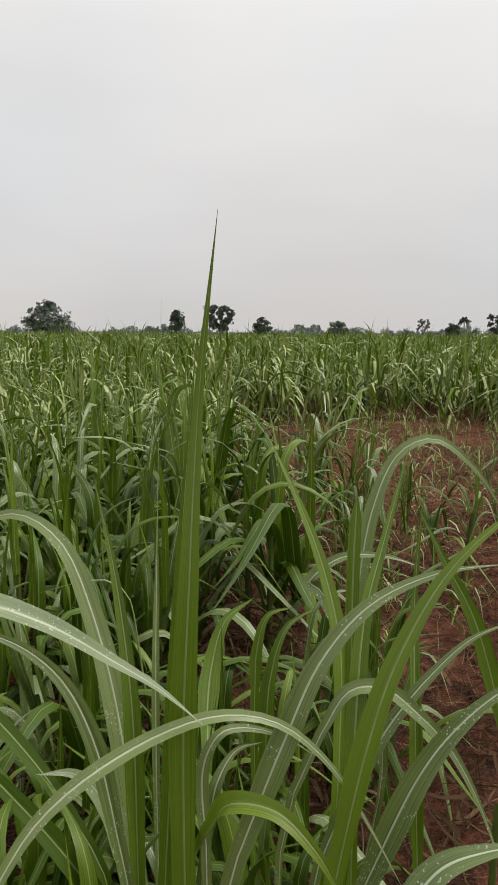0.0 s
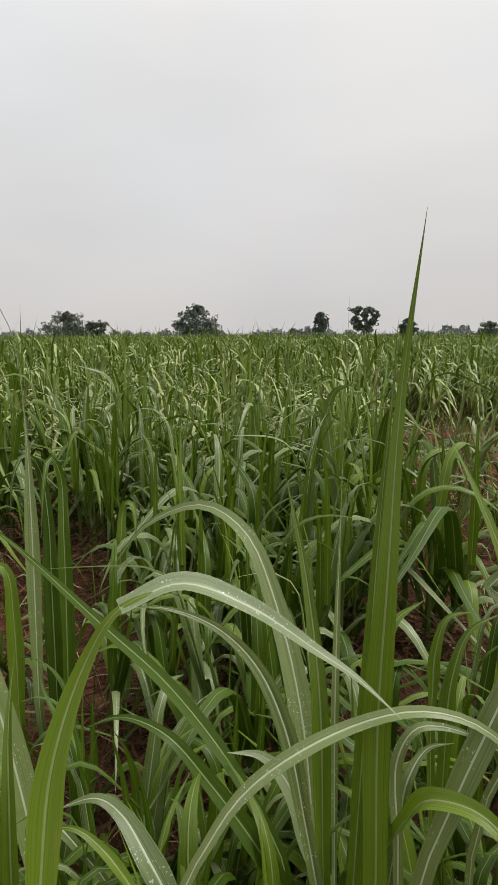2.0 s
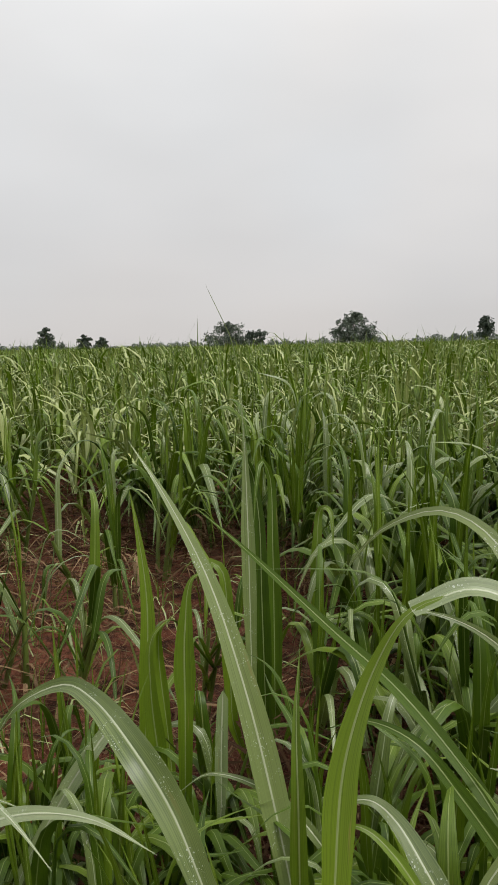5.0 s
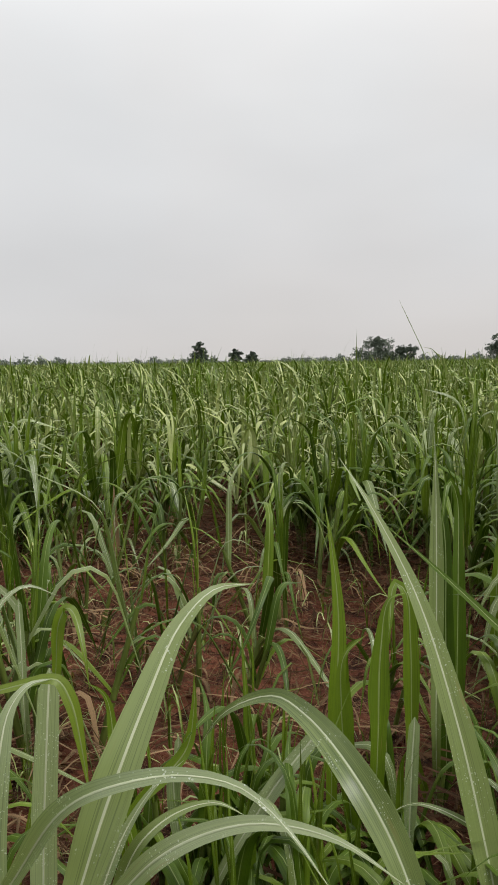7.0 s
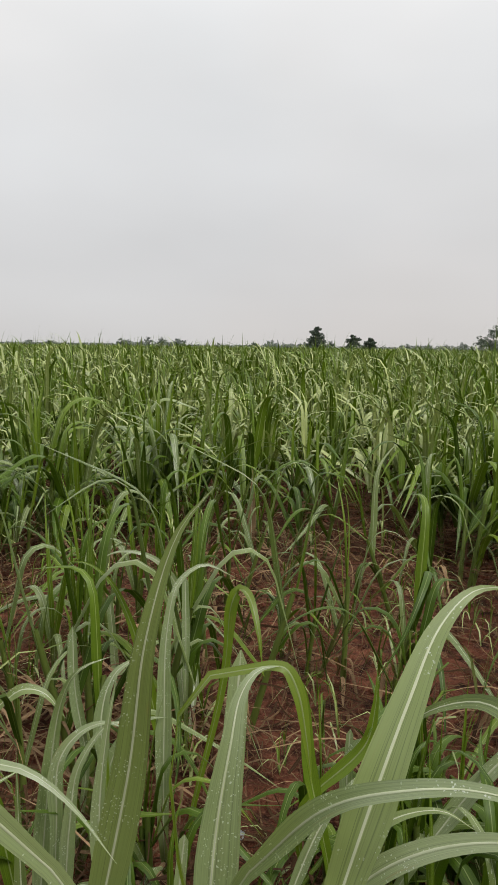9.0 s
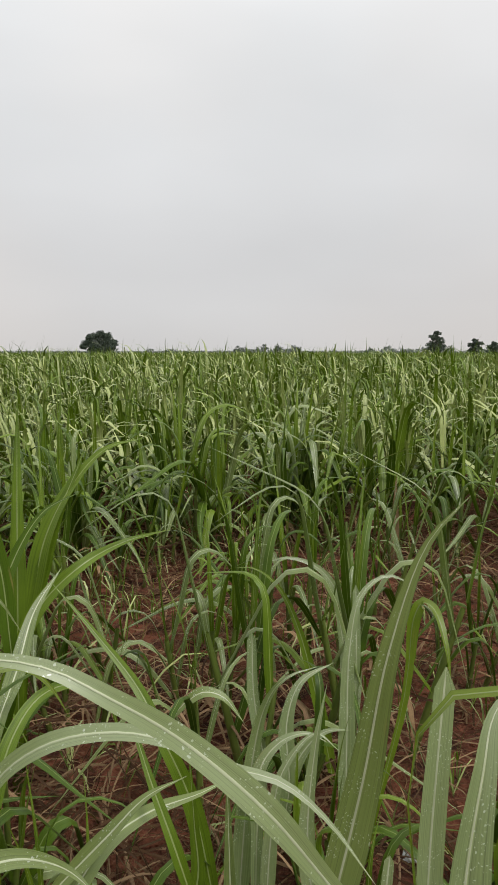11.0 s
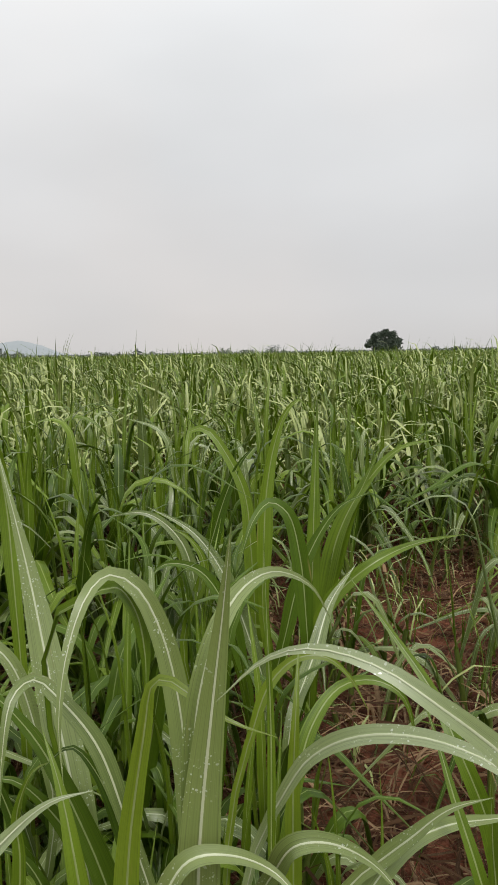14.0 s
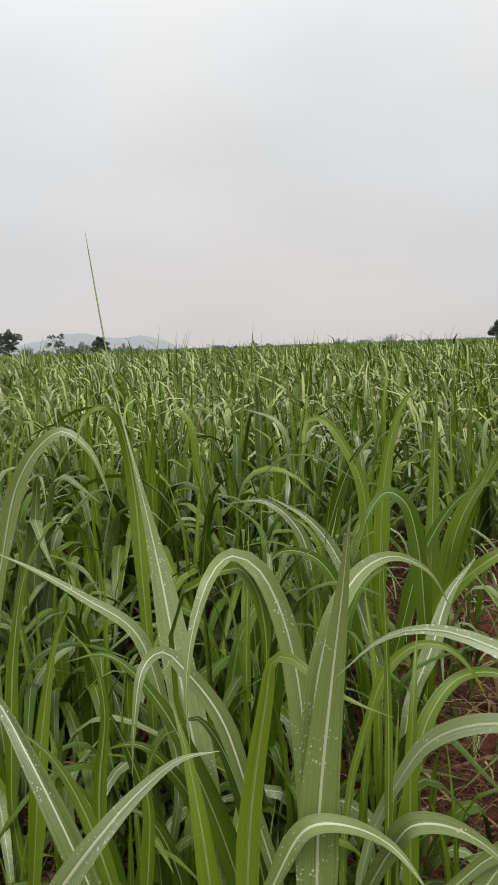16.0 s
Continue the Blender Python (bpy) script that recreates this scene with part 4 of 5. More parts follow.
plant = cane_plant(-0.49, 0.66, "sugarcane plant with a broad leaf bent over sharply")
cane_leaf(plant, 0.044, (0.44, -0.46, 0.77), (-0.415, 0.748, 0.618), (-0.463, 0.762, 0.679), (-0.515, 0.782, 0.726), (-0.549, 0.776, 0.748), (-0.605, 0.757, 0.732))
cane_leaf(plant, 0.018, (0.44, -0.45, 0.78), (-0.437, 0.671, 0.711), (-0.480, 0.668, 0.764), (-0.514, 0.663, 0.789), (-0.561, 0.650, 0.791), mat=leaf_lush)
cane_leaf(plant, 0.058, (0.47, -0.63, 0.62), (-0.531, 0.602, 0.723), (-0.536, 0.651, 0.878), (-0.510, 0.696, 0.996), (-0.475, 0.721, 1.058), (-0.413, 0.767, 1.081), whip="spear", mat=leaf_lush)
cane_leaf(plant, 0.036, (0.25, -0.5, 0.83), (-0.475, 0.721, 1.058), (-0.413, 0.767, 1.081), (-0.332, 0.795, 1.050), (-0.247, 0.821, 0.989), (-0.191, 0.822, 0.956), (-0.135, 0.820, 0.912), mat=leaf_pale, sheath=False)
cane_leaf(plant, 0.026, (0.23, -0.66, 0.71), (-0.586, 0.626, 0.644), (-0.597, 0.646, 0.800), (-0.612, 0.674, 0.904), (-0.623, 0.710, 0.988), mat=leaf_lush)
plant = cane_plant(0.05, 0.90, "sugarcane plant with wide dewy leaves leaning outwards")
cane_leaf(plant, 0.035, (0.03, -0.76, 0.65), (0.041, 0.900, 0.644), (0.057, 0.927, 0.808), (0.072, 0.997, 0.987), (0.104, 1.060, 1.097), (0.144, 1.127, 1.229), mat=leaf_lush)
cane_leaf(plant, 0.024, (0.08, -0.79, 0.60), (0.063, 1.022, 0.602), (0.059, 1.063, 0.865), (0.059, 1.090, 1.041), (0.063, 1.107, 1.148), cut=True, mat=leaf_lush)
cane_leaf(plant, 0.043, (-0.05, -0.77, 0.63), (-0.096, 0.853, 0.705), (-0.039, 0.882, 0.854), (0.011, 0.904, 0.967), (0.077, 0.922, 1.042), (0.166, 0.937, 1.083), (0.257, 0.948, 1.096))
cane_leaf(plant, 0.042, (-0.43, -0.67, 0.61), (0.031, 0.822, 0.693), (0.070, 0.853, 0.872), (0.104, 0.873, 0.979), (0.167, 0.897, 1.093), (0.232, 0.913, 1.159), (0.308, 0.929, 1.209), mat=leaf_lush)
cane_leaf(plant, 0.043, (0.11, -0.68, 0.72), (0.070, 0.862, 0.661), (0.142, 0.893, 0.811), (0.186, 0.906, 0.871), (0.253, 0.921, 0.928), (0.335, 0.935, 0.961))
cane_leaf(plant, 0.028, (-0.23, -0.69, 0.69), (0.041, 0.950, 0.703), (0.104, 0.975, 0.824), (0.168, 0.994, 0.906), (0.231, 1.009, 0.963), (0.305, 1.021, 0.992))
cane_leaf(plant, 0.025, (-0.20, -0.67, 0.71), (0.013, 0.928, 0.847), (0.052, 0.941, 0.906), (0.099, 0.946, 0.909), (0.146, 0.946, 0.874), (0.194, 0.942, 0.824), (0.232, 0.919, 0.758), (0.257, 0.886, 0.692))
cane_leaf(plant, 0.025, (0.12, -0.77, 0.62), (0.163, 0.987, 0.581), (0.155, 1.019, 0.801), (0.156, 1.093, 0.997), (0.168, 1.120, 1.164), mat=leaf_lush)
cane_leaf(plant, 0.042, (-0.34, -0.52, 0.78), (0.101, 0.748, 0.718), (0.152, 0.763, 0.783), (0.203, 0.771, 0.803), (0.269, 0.780, 0.811))
cane_leaf(plant, 0.019, (0.04, -0.60, 0.80), (0.064, 0.959, 0.463), (0.063, 0.979, 0.598), (0.064, 0.992, 0.683), cut=True, mat=leaf_lush)
plant = cane_plant(0.09, 1.50, "sugarcane plant with wide dewy leaves leaning outwards")
cane_leaf(plant, 0.045, (-0.08, -0.87, 0.48), (0.083, 1.583, 0.673), (0.130, 1.638, 0.998), (0.192, 1.664, 1.129), (0.270, 1.676, 1.158), (0.363, 1.675, 1.091), (0.451, 1.665, 0.961))
cane_leaf(plant, 0.038, (-0.10, -0.79, 0.60), (0.099, 1.422, 0.711), (0.003, 1.438, 0.874), (-0.015, 1.437, 0.880), (0.048, 1.451, 0.933), (0.142, 1.461, 0.939), (0.231, 1.466, 0.913))
plant = cane_plant(0.35, 1.27, "sugarcane plant with wide dewy leaves leaning outwards")
cane_leaf(plant, 0.038, (-0.16, -0.79, 0.60), (0.353, 1.275, 0.685), (0.297, 1.298, 0.872), (0.242, 1.308, 0.976), (0.185, 1.319, 1.085), mat=leaf_lush)
plant = cane_plant(-0.05, 1.26, "sugarcane plant with wide dewy leaves leaning outwards")
cane_leaf(plant, 0.038, (0.16, -0.78, 0.60), (0.051, 1.233, 0.611), (0.050, 1.304, 0.801), (0.012, 1.366, 0.948), (-0.047, 1.422, 1.081), (-0.113, 1.477, 1.201), mat=leaf_lush)
cane_leaf(plant, 0.037, (-0.24, -0.72, 0.66), (-0.086, 1.223, 0.630), (-0.079, 1.244, 0.765), (-0.049, 1.262, 0.859), (0.011, 1.273, 0.898), mat=leaf_lush)
cane_leaf(plant, 0.028, (0.17, -0.74, 0.65), (-0.115, 1.314, 0.693), (-0.112, 1.328, 0.781), (-0.091, 1.340, 0.847), (-0.036, 1.348, 0.864), mat=leaf_lush)
plant = cane_plant(-0.76, 0.80, "sugarcane plant with long dewy leaves beside bare soil")
cane_leaf(plant, 0.065, (0.53, -0.59, 0.61), (-0.743, 0.930, 0.380), (-0.796, 0.954, 0.548), (-0.861, 0.972, 0.746), (-0.948, 0.984, 0.953), (-1.044, 0.981, 1.111), (-1.123, 0.983, 1.205))
cane_leaf(plant, 0.061, (0.29, -0.65, 0.70), (-0.767, 0.687, 0.572), (-0.839, 0.698, 0.689), (-0.912, 0.703, 0.766), (-1.043, 0.762, 0.787), (-1.141, 0.789, 0.780), (-1.230, 0.760, 0.731), (-1.295, 0.746, 0.639))
plant = cane_plant(-1.45, 0.81, "sugarcane plant with long dewy leaves beside bare soil")
cane_leaf(plant, 0.036, (0.48, -0.47, 0.74), (-1.243, 0.818, 0.439), (-1.199, 0.873, 0.541), (-1.144, 0.937, 0.644), cut=True, mat=leaf_pale)
cane_leaf(plant, 0.034, (0.67, -0.30, 0.68), (-1.351, 0.620, 0.501), (-1.378, 0.612, 0.608), (-1.403, 0.613, 0.759), (-1.403, 0.564, 0.811), mat=leaf_lush)
cane_leaf(plant, 0.038, (0.48, -0.54, 0.69), (-1.530, 0.790, 0.408), (-1.460, 0.869, 0.521), (-1.452, 0.889, 0.610), (-1.457, 0.898, 0.699), mat=leaf_lush)
cane_leaf(plant, 0.035, (0.31, -0.61, 0.73), (-1.515, 0.893, 0.248), (-1.536, 0.901, 0.422), (-1.520, 0.925, 0.489), cut=True, mat=leaf_pale)
cane_leaf(plant, 0.022, (0.57, -0.36, 0.73), (-1.585, 0.942, 0.273), (-1.590, 0.959, 0.380), (-1.595, 0.971, 0.463), cut=True, mat=leaf_pale)
plant = cane_plant(-1.14, 0.33, "sugarcane plant with long dewy leaves beside bare soil")
cane_leaf(plant, 0.057, (0.53, -0.56, 0.63), (-0.948, 0.221, 0.809), (-0.944, 0.267, 0.910), (-0.950, 0.334, 1.007), (-0.957, 0.395, 1.075), (-0.950, 0.449, 1.108), (-0.933, 0.506, 1.105))
cane_leaf(plant, 0.032, (0.58, -0.36, 0.73), (-1.097, 0.232, 0.759), (-0.971, 0.228, 0.912), (-0.892, 0.237, 0.969), (-0.827, 0.270, 0.991), (-0.761, 0.288, 0.995), (-0.709, 0.290, 0.977), (-0.664, 0.295, 0.937), mat=leaf_pale)
cane_leaf(plant, 0.036, (0.50, -0.41, 0.76), (-1.089, 0.359, 0.643), (-1.000, 0.386, 0.754), (-0.938, 0.419, 0.800), (-0.867, 0.445, 0.830), (-0.771, 0.463, 0.842), (-0.685, 0.466, 0.828), mat=leaf_pale)
cane_leaf(plant, 0.029, (0.36, -0.54, 0.76), (-1.162, 0.431, 0.578), (-1.096, 0.443, 0.706), (-1.063, 0.480, 0.742), (-1.023, 0.521, 0.753), (-0.990, 0.550, 0.731))
cane_leaf(plant, 0.064, (0.70, -0.21, 0.68), (-1.182, 0.230, 0.606), (-1.187, 0.249, 0.755), (-1.192, 0.275, 0.861), (-1.203, 0.302, 0.923), (-1.204, 0.333, 0.947), (-1.198, 0.367, 0.946), mat=leaf_pale)
cane_leaf(plant, 0.024, (0.64, -0.34, 0.69), (-1.207, 0.358, 0.946), (-1.192, 0.373, 0.943), (-1.176, 0.383, 0.911), (-1.162, 0.387, 0.851), (-1.149, 0.389, 0.779), mat=leaf_bright)
cane_leaf(plant, 0.026, (0.52, -0.42, 0.74), (-1.309, 0.496, 0.430), (-1.288, 0.554, 0.564), (-1.263, 0.606, 0.639), (-1.235, 0.655, 0.679), mat=leaf_pale)
plant = cane_plant(-1.54, 0.41, "sugarcane plant with long dewy leaves beside bare soil")
cane_leaf(plant, 0.054, (0.63, -0.31, 0.71), (-1.528, 0.528, 0.189), (-1.544, 0.549, 0.417), (-1.553, 0.571, 0.611), (-1.560, 0.592, 0.782), cut=True, mat=leaf_pale)
cane_leaf(plant, 0.039, (0.42, -0.55, 0.72), (-1.553, 0.282, 0.372), (-1.578, 0.280, 0.532), (-1.588, 0.303, 0.692), (-1.590, 0.328, 0.803), mat=leaf_pale)
cane_leaf(plant, 0.023, (0.53, -0.29, 0.80), (-1.531, 0.418, 0.309), (-1.535, 0.430, 0.394), (-1.538, 0.440, 0.457), cut=True, mat=leaf_pale)
plant = cane_plant(-1.21, 1.23, "sugarcane plant with long dewy leaves beside bare soil")
cane_leaf(plant, 0.034, (0.46, -0.50, 0.73), (-1.104, 1.254, 0.264), (-1.110, 1.270, 0.397), (-1.113, 1.290, 0.547), cut=True, mat=leaf_pale)
cane_leaf(plant, 0.051, (0.39, -0.65, 0.65), (-1.216, 1.168, 0.346), (-1.246, 1.177, 0.574), (-1.249, 1.194, 0.694), (-1.212, 1.233, 0.744), mat=leaf_lush)
cane_leaf(plant, 0.058, (0.53, -0.59, 0.61), (-1.134, 1.158, 0.550), (-1.142, 1.180, 0.741), (-1.134, 1.204, 0.855), (-1.107, 1.231, 0.869), mat=leaf_lush)
cane_leaf(plant, 0.040, (0.43, -0.63, 0.65), (-1.345, 1.366, 0.355), (-1.369, 1.373, 0.549), (-1.339, 1.349, 0.644), (-1.284, 1.340, 0.689), mat=leaf_lush)
plant = cane_plant(-2.36, 1.01, "sugarcane plant with long dewy leaves beside bare soil")
cane_leaf(plant, 0.042, (0.56, -0.55, 0.62), (-2.388, 1.016, 0.225), (-2.418, 1.015, 0.425), (-2.447, 0.996, 0.568), (-2.462, 0.978, 0.613), mat=leaf_pale)
cane_leaf(plant, 0.046, (0.76, -0.23, 0.61), (-2.297, 0.899, -0.002), (-2.354, 0.864, 0.291), (-2.404, 0.825, 0.515), (-2.447, 0.775, 0.652), (-2.482, 0.713, 0.712), (-2.511, 0.649, 0.719), mat=leaf_lush)
cane_leaf(plant, 0.038, (0.59, -0.55, 0.59), (-2.546, 1.177, 0.282), (-2.594, 1.140, 0.497), (-2.641, 1.073, 0.614), (-2.694, 0.967, 0.656), (-2.730, 0.874, 0.631), mat=leaf_pale)
cane_leaf(plant, 0.026, (0.67, -0.38, 0.64), (-2.235, 0.922, 0.380), (-2.250, 0.932, 0.536), (-2.267, 0.940, 0.683), cut=True, mat=leaf_pale)
plant = cane_plant(-1.94, 0.66, "sugarcane plant with long dewy leaves beside bare soil")
cane_leaf(plant, 0.048, (0.53, -0.59, 0.61), (-1.897, 0.622, 0.207), (-1.923, 0.641, 0.434), (-1.947, 0.666, 0.675), (-1.948, 0.702, 0.795), (-1.927, 0.765, 0.836), (-1.889, 0.838, 0.797), mat=leaf_pale)
cane_leaf(plant, 0.039, (0.75, -0.23, 0.62), (-1.923, 0.838, 0.577), (-1.926, 0.856, 0.711), (-1.916, 0.872, 0.748), (-1.858, 0.859, 0.750), (-1.794, 0.839, 0.675), (-1.776, 0.840, 0.576), mat=leaf_bright)
cane_leaf(plant, 0.045, (0.68, -0.18, 0.71), (-2.007, 0.495, 0.239), (-1.986, 0.548, 0.393), (-1.953, 0.596, 0.456), (-1.911, 0.645, 0.468), mat=leaf_pale)
plant = cane_plant(-2.86, 0.99, "sugarcane plant with long dewy leaves beside bare soil")
cane_leaf(plant, 0.034, (0.57, -0.47, 0.68), (-2.825, 0.932, -0.046), (-2.856, 0.928, 0.145), (-2.887, 0.927, 0.356), cut=True, mat=leaf_pale)
cane_leaf(plant, 0.033, (0.57, -0.49, 0.65), (-2.899, 1.044, 0.034), (-2.926, 1.047, 0.232), (-2.953, 1.045, 0.403), cut=True, mat=leaf_pale)
plant = cane_plant(-1.29, 1.20, "sugarcane plant with upright folded leaves")
cane_leaf(plant, 0.049, (0.65, -0.52, 0.55), (-1.288, 1.202, 0.448), (-1.297, 1.240, 0.753), (-1.326, 1.246, 0.961), (-1.344, 1.245, 1.051), mat=leaf_lush)
plant = cane_plant(-1.27, 1.74, "sugarcane plant with upright folded leaves")
cane_leaf(plant, 0.064, (0.19, -0.84, 0.50), (-1.266, 1.789, 0.152), (-1.301, 1.839, 0.567), (-1.325, 1.872, 0.838), (-1.358, 1.880, 0.991), (-1.368, 1.828, 1.031), (-1.367, 1.767, 0.982), (-1.361, 1.726, 0.848), mat=leaf_deep)
cane_leaf(plant, 0.058, (0.61, -0.61, 0.49), (-1.264, 1.848, 0.182), (-1.301, 1.920, 0.734), (-1.322, 1.946, 0.955), (-1.328, 1.899, 1.014), (-1.319, 1.847, 0.935), (-1.313, 1.813, 0.778), mat=leaf_deep)
cane_leaf(plant, 0.047, (0.42, -0.83, 0.37), (-1.230, 1.639, 0.382), (-1.269, 1.701, 0.881), (-1.299, 1.735, 1.180), (-1.338, 1.751, 1.396), (-1.376, 1.746, 1.479), (-1.420, 1.739, 1.569), whip="whip")
cane_leaf(plant, 0.056, (0.44, -0.68, 0.59), (-1.324, 1.672, 0.258), (-1.351, 1.706, 0.552), (-1.375, 1.717, 0.690), (-1.405, 1.706, 0.715), (-1.386, 1.642, 0.603), (-1.384, 1.624, 0.485), mat=leaf_lush)
plant = cane_plant(-0.40, 1.15, "sugarcane plant with upright folded leaves")
cane_leaf(plant, 0.038, (0.12, -0.75, 0.65), (-0.398, 1.145, 0.463), (-0.497, 1.208, 0.544), (-0.666, 1.289, 0.648), (-0.855, 1.358, 0.729), (-1.130, 1.441, 0.864), (-1.332, 1.459, 0.979), mat=leaf_deep)
plant = cane_plant(-1.41, 2.49, "sugarcane plant with upright folded leaves")
cane_leaf(plant, 0.056, (0.46, -0.70, 0.54), (-1.407, 2.492, 0.258), (-1.418, 2.537, 0.561), (-1.411, 2.563, 0.701), (-1.360, 2.535, 0.707), (-1.317, 2.476, 0.542), mat=leaf_lush)
plant = cane_plant(-0.68, 1.00, "sugarcane plant with upright folded leaves")
cane_leaf(plant, 0.024, (0.26, -0.61, 0.75), (-0.682, 1.000, 0.425), (-0.773, 0.974, 0.539), (-0.850, 0.945, 0.588), (-0.916, 0.914, 0.599), (-0.960, 0.887, 0.566))
plant = cane_plant(-1.58, 0.18, "sugarcane plant with broad upright and arching wet leaves")
cane_leaf(plant, 0.067, (0.68, -0.33, 0.65), (-1.402, 0.173, 0.459), (-1.354, 0.213, 0.768), (-1.304, 0.215, 0.997), (-1.272, 0.248, 1.146), (-1.237, 0.284, 1.210))
cane_leaf(plant, 0.034, (0.56, -0.37, 0.74), (-1.677, 0.253, 0.291), (-1.690, 0.274, 0.463), (-1.693, 0.300, 0.582), (-1.668, 0.361, 0.658), (-1.643, 0.397, 0.625), mat=leaf_pale)
cane_leaf(plant, 0.037, (0.44, -0.45, 0.78), (-1.624, 0.151, 0.318), (-1.652, 0.160, 0.534), (-1.670, 0.166, 0.676), whip="spear")
cane_leaf(plant, 0.023, (0.64, -0.18, 0.75), (-1.495, 0.019, 0.552), (-1.522, -0.006, 0.659), (-1.563, -0.022, 0.737), (-1.612, -0.033, 0.814), (-1.645, -0.043, 0.860), mat=leaf_lush)
cane_leaf(plant, 0.037, (0.57, -0.39, 0.72), (-1.722, 0.261, 0.447), (-1.733, 0.276, 0.579), (-1.717, 0.316, 0.632), (-1.693, 0.360, 0.646), (-1.672, 0.392, 0.629), mat=leaf_pale)
plant = cane_plant(-1.13, -0.00, "sugarcane plant with broad upright and arching wet leaves")
cane_leaf(plant, 0.031, (0.62, -0.42, 0.67), (-1.132, -0.005, 0.858), (-1.134, -0.086, 0.972), (-1.151, -0.161, 1.053), (-1.150, -0.226, 1.109), (-1.169, -0.267, 1.135), (-1.197, -0.314, 1.143), (-1.231, -0.352, 1.122), (-1.260, -0.395, 1.071), mat=leaf_pale)
plant = cane_plant(-1.53, -0.35, "sugarcane plant with broad upright and arching wet leaves")
cane_leaf(plant, 0.031, (0.65, -0.25, 0.72), (-1.582, -0.286, 0.735), (-1.548, -0.244, 0.827), (-1.491, -0.190, 0.888), (-1.433, -0.126, 0.913), (-1.378, -0.073, 0.913), (-1.323, -0.023, 0.893), (-1.279, 0.029, 0.880), (-1.239, 0.067, 0.842), (-1.187, 0.101, 0.778), mat=leaf_pale)
cane_leaf(plant, 0.032, (0.80, 0.14, 0.59), (-1.337, -0.422, 0.834), (-1.344, -0.404, 1.043), (-1.377, -0.368, 1.120), (-1.451, -0.310, 1.131), (-1.499, -0.252, 1.096), (-1.542, -0.208, 1.022))
cane_leaf(plant, 0.037, (0.72, -0.19, 0.67), (-1.426, -0.503, 0.594), (-1.452, -0.490, 0.788), (-1.453, -0.466, 0.941), (-1.450, -0.454, 1.002), (-1.432, -0.436, 1.014), (-1.411, -0.404, 0.998), (-1.379, -0.368, 0.985), (-1.377, -0.317, 0.963), mat=leaf_bright)
cane_leaf(plant, 0.041, (0.80, -0.16, 0.58), (-1.548, -0.413, 0.718), (-1.571, -0.418, 0.895), (-1.586, -0.440, 1.008), (-1.594, -0.471, 1.073), (-1.596, -0.502, 1.094), (-1.543, -0.531, 1.091), (-1.504, -0.556, 1.035), (-1.473, -0.568, 0.957), (-1.462, -0.565, 0.877))
cane_leaf(plant, 0.030, (0.77, 0.17, 0.62), (-1.632, -0.522, 1.062), (-1.612, -0.496, 1.068), (-1.608, -0.475, 1.034), (-1.601, -0.465, 0.977), (-1.591, -0.466, 0.903), mat=leaf_lush)
cane_leaf(plant, 0.032, (0.73, 0.16, 0.66), (-1.548, -0.490, 0.737), (-1.564, -0.533, 0.867), (-1.572, -0.580, 0.933), (-1.575, -0.611, 0.962), (-1.542, -0.634, 0.957), (-1.513, -0.646, 0.890), (-1.503, -0.651, 0.818))
cane_leaf(plant, 0.025, (0.59, -0.22, 0.77), (-1.273, -0.466, 0.833), (-1.264, -0.424, 0.911), (-1.265, -0.384, 0.911), (-1.263, -0.340, 0.888), (-1.220, -0.310, 0.868))
cane_leaf(plant, 0.031, (0.64, 0.07, 0.77), (-1.403, -0.326, 0.767), (-1.362, -0.299, 0.840), (-1.363, -0.260, 0.837), (-1.360, -0.209, 0.806), (-1.335, -0.174, 0.768))
cane_leaf(plant, 0.014, (0.79, -0.04, 0.62), (-1.548, -0.299, 0.650), (-1.574, -0.292, 0.854), (-1.602, -0.292, 1.044), (-1.618, -0.292, 1.158), mat=leaf_lush)
cane_leaf(plant, 0.038, (0.61, -0.21, 0.76), (-1.552, -0.199, 0.542), (-1.566, -0.100, 0.659), (-1.594, -0.022, 0.668), (-1.625, 0.096, 0.649), (-1.629, 0.168, 0.659))
cane_leaf(plant, 0.032, (0.70, -0.13, 0.70), (-1.665, -0.244, 0.455), (-1.695, -0.237, 0.684), (-1.710, -0.228, 0.816), (-1.772, -0.208, 0.919), mat=leaf_bright)
cane_leaf(plant, 0.023, (0.74, -0.09, 0.66), (-1.776, -0.299, 0.723), (-1.783, -0.257, 0.829), (-1.781, -0.208, 0.871), (-1.774, -0.160, 0.870), (-1.765, -0.122, 0.836), (-1.753, -0.091, 0.776), mat=leaf_bright)
cane_leaf(plant, 0.030, (0.61, -0.25, 0.75), (-1.555, -0.164, 0.637), (-1.530, -0.105, 0.701), (-1.508, -0.053, 0.757), (-1.482, -0.001, 0.787))
plant = cane_plant(-1.28, -0.42, "sugarcane plant with broad upright and arching wet leaves")
cane_leaf(plant, 0.051, (0.72, -0.12, 0.68), (-1.282, -0.420, 0.732), (-1.294, -0.412, 0.899), (-1.294, -0.395, 1.054), (-1.287, -0.384, 1.146), (-1.268, -0.376, 1.238))
plant = cane_plant(-1.90, -0.21, "sugarcane plant with broad upright and arching wet leaves")
cane_leaf(plant, 0.036, (0.56, -0.47, 0.68), (-1.784, -0.226, 0.573), (-1.839, -0.173, 0.710), (-1.879, -0.108, 0.762), (-1.859, -0.049, 0.780), (-1.838, -0.000, 0.755), (-1.815, 0.024, 0.656), mat=leaf_lush)
cane_leaf(plant, 0.046, (0.72, -0.10, 0.68), (-2.026, -0.210, 0.399), (-2.051, -0.143, 0.577), (-2.064, -0.066, 0.658), (-2.073, 0.039, 0.710), mat=leaf_deep)
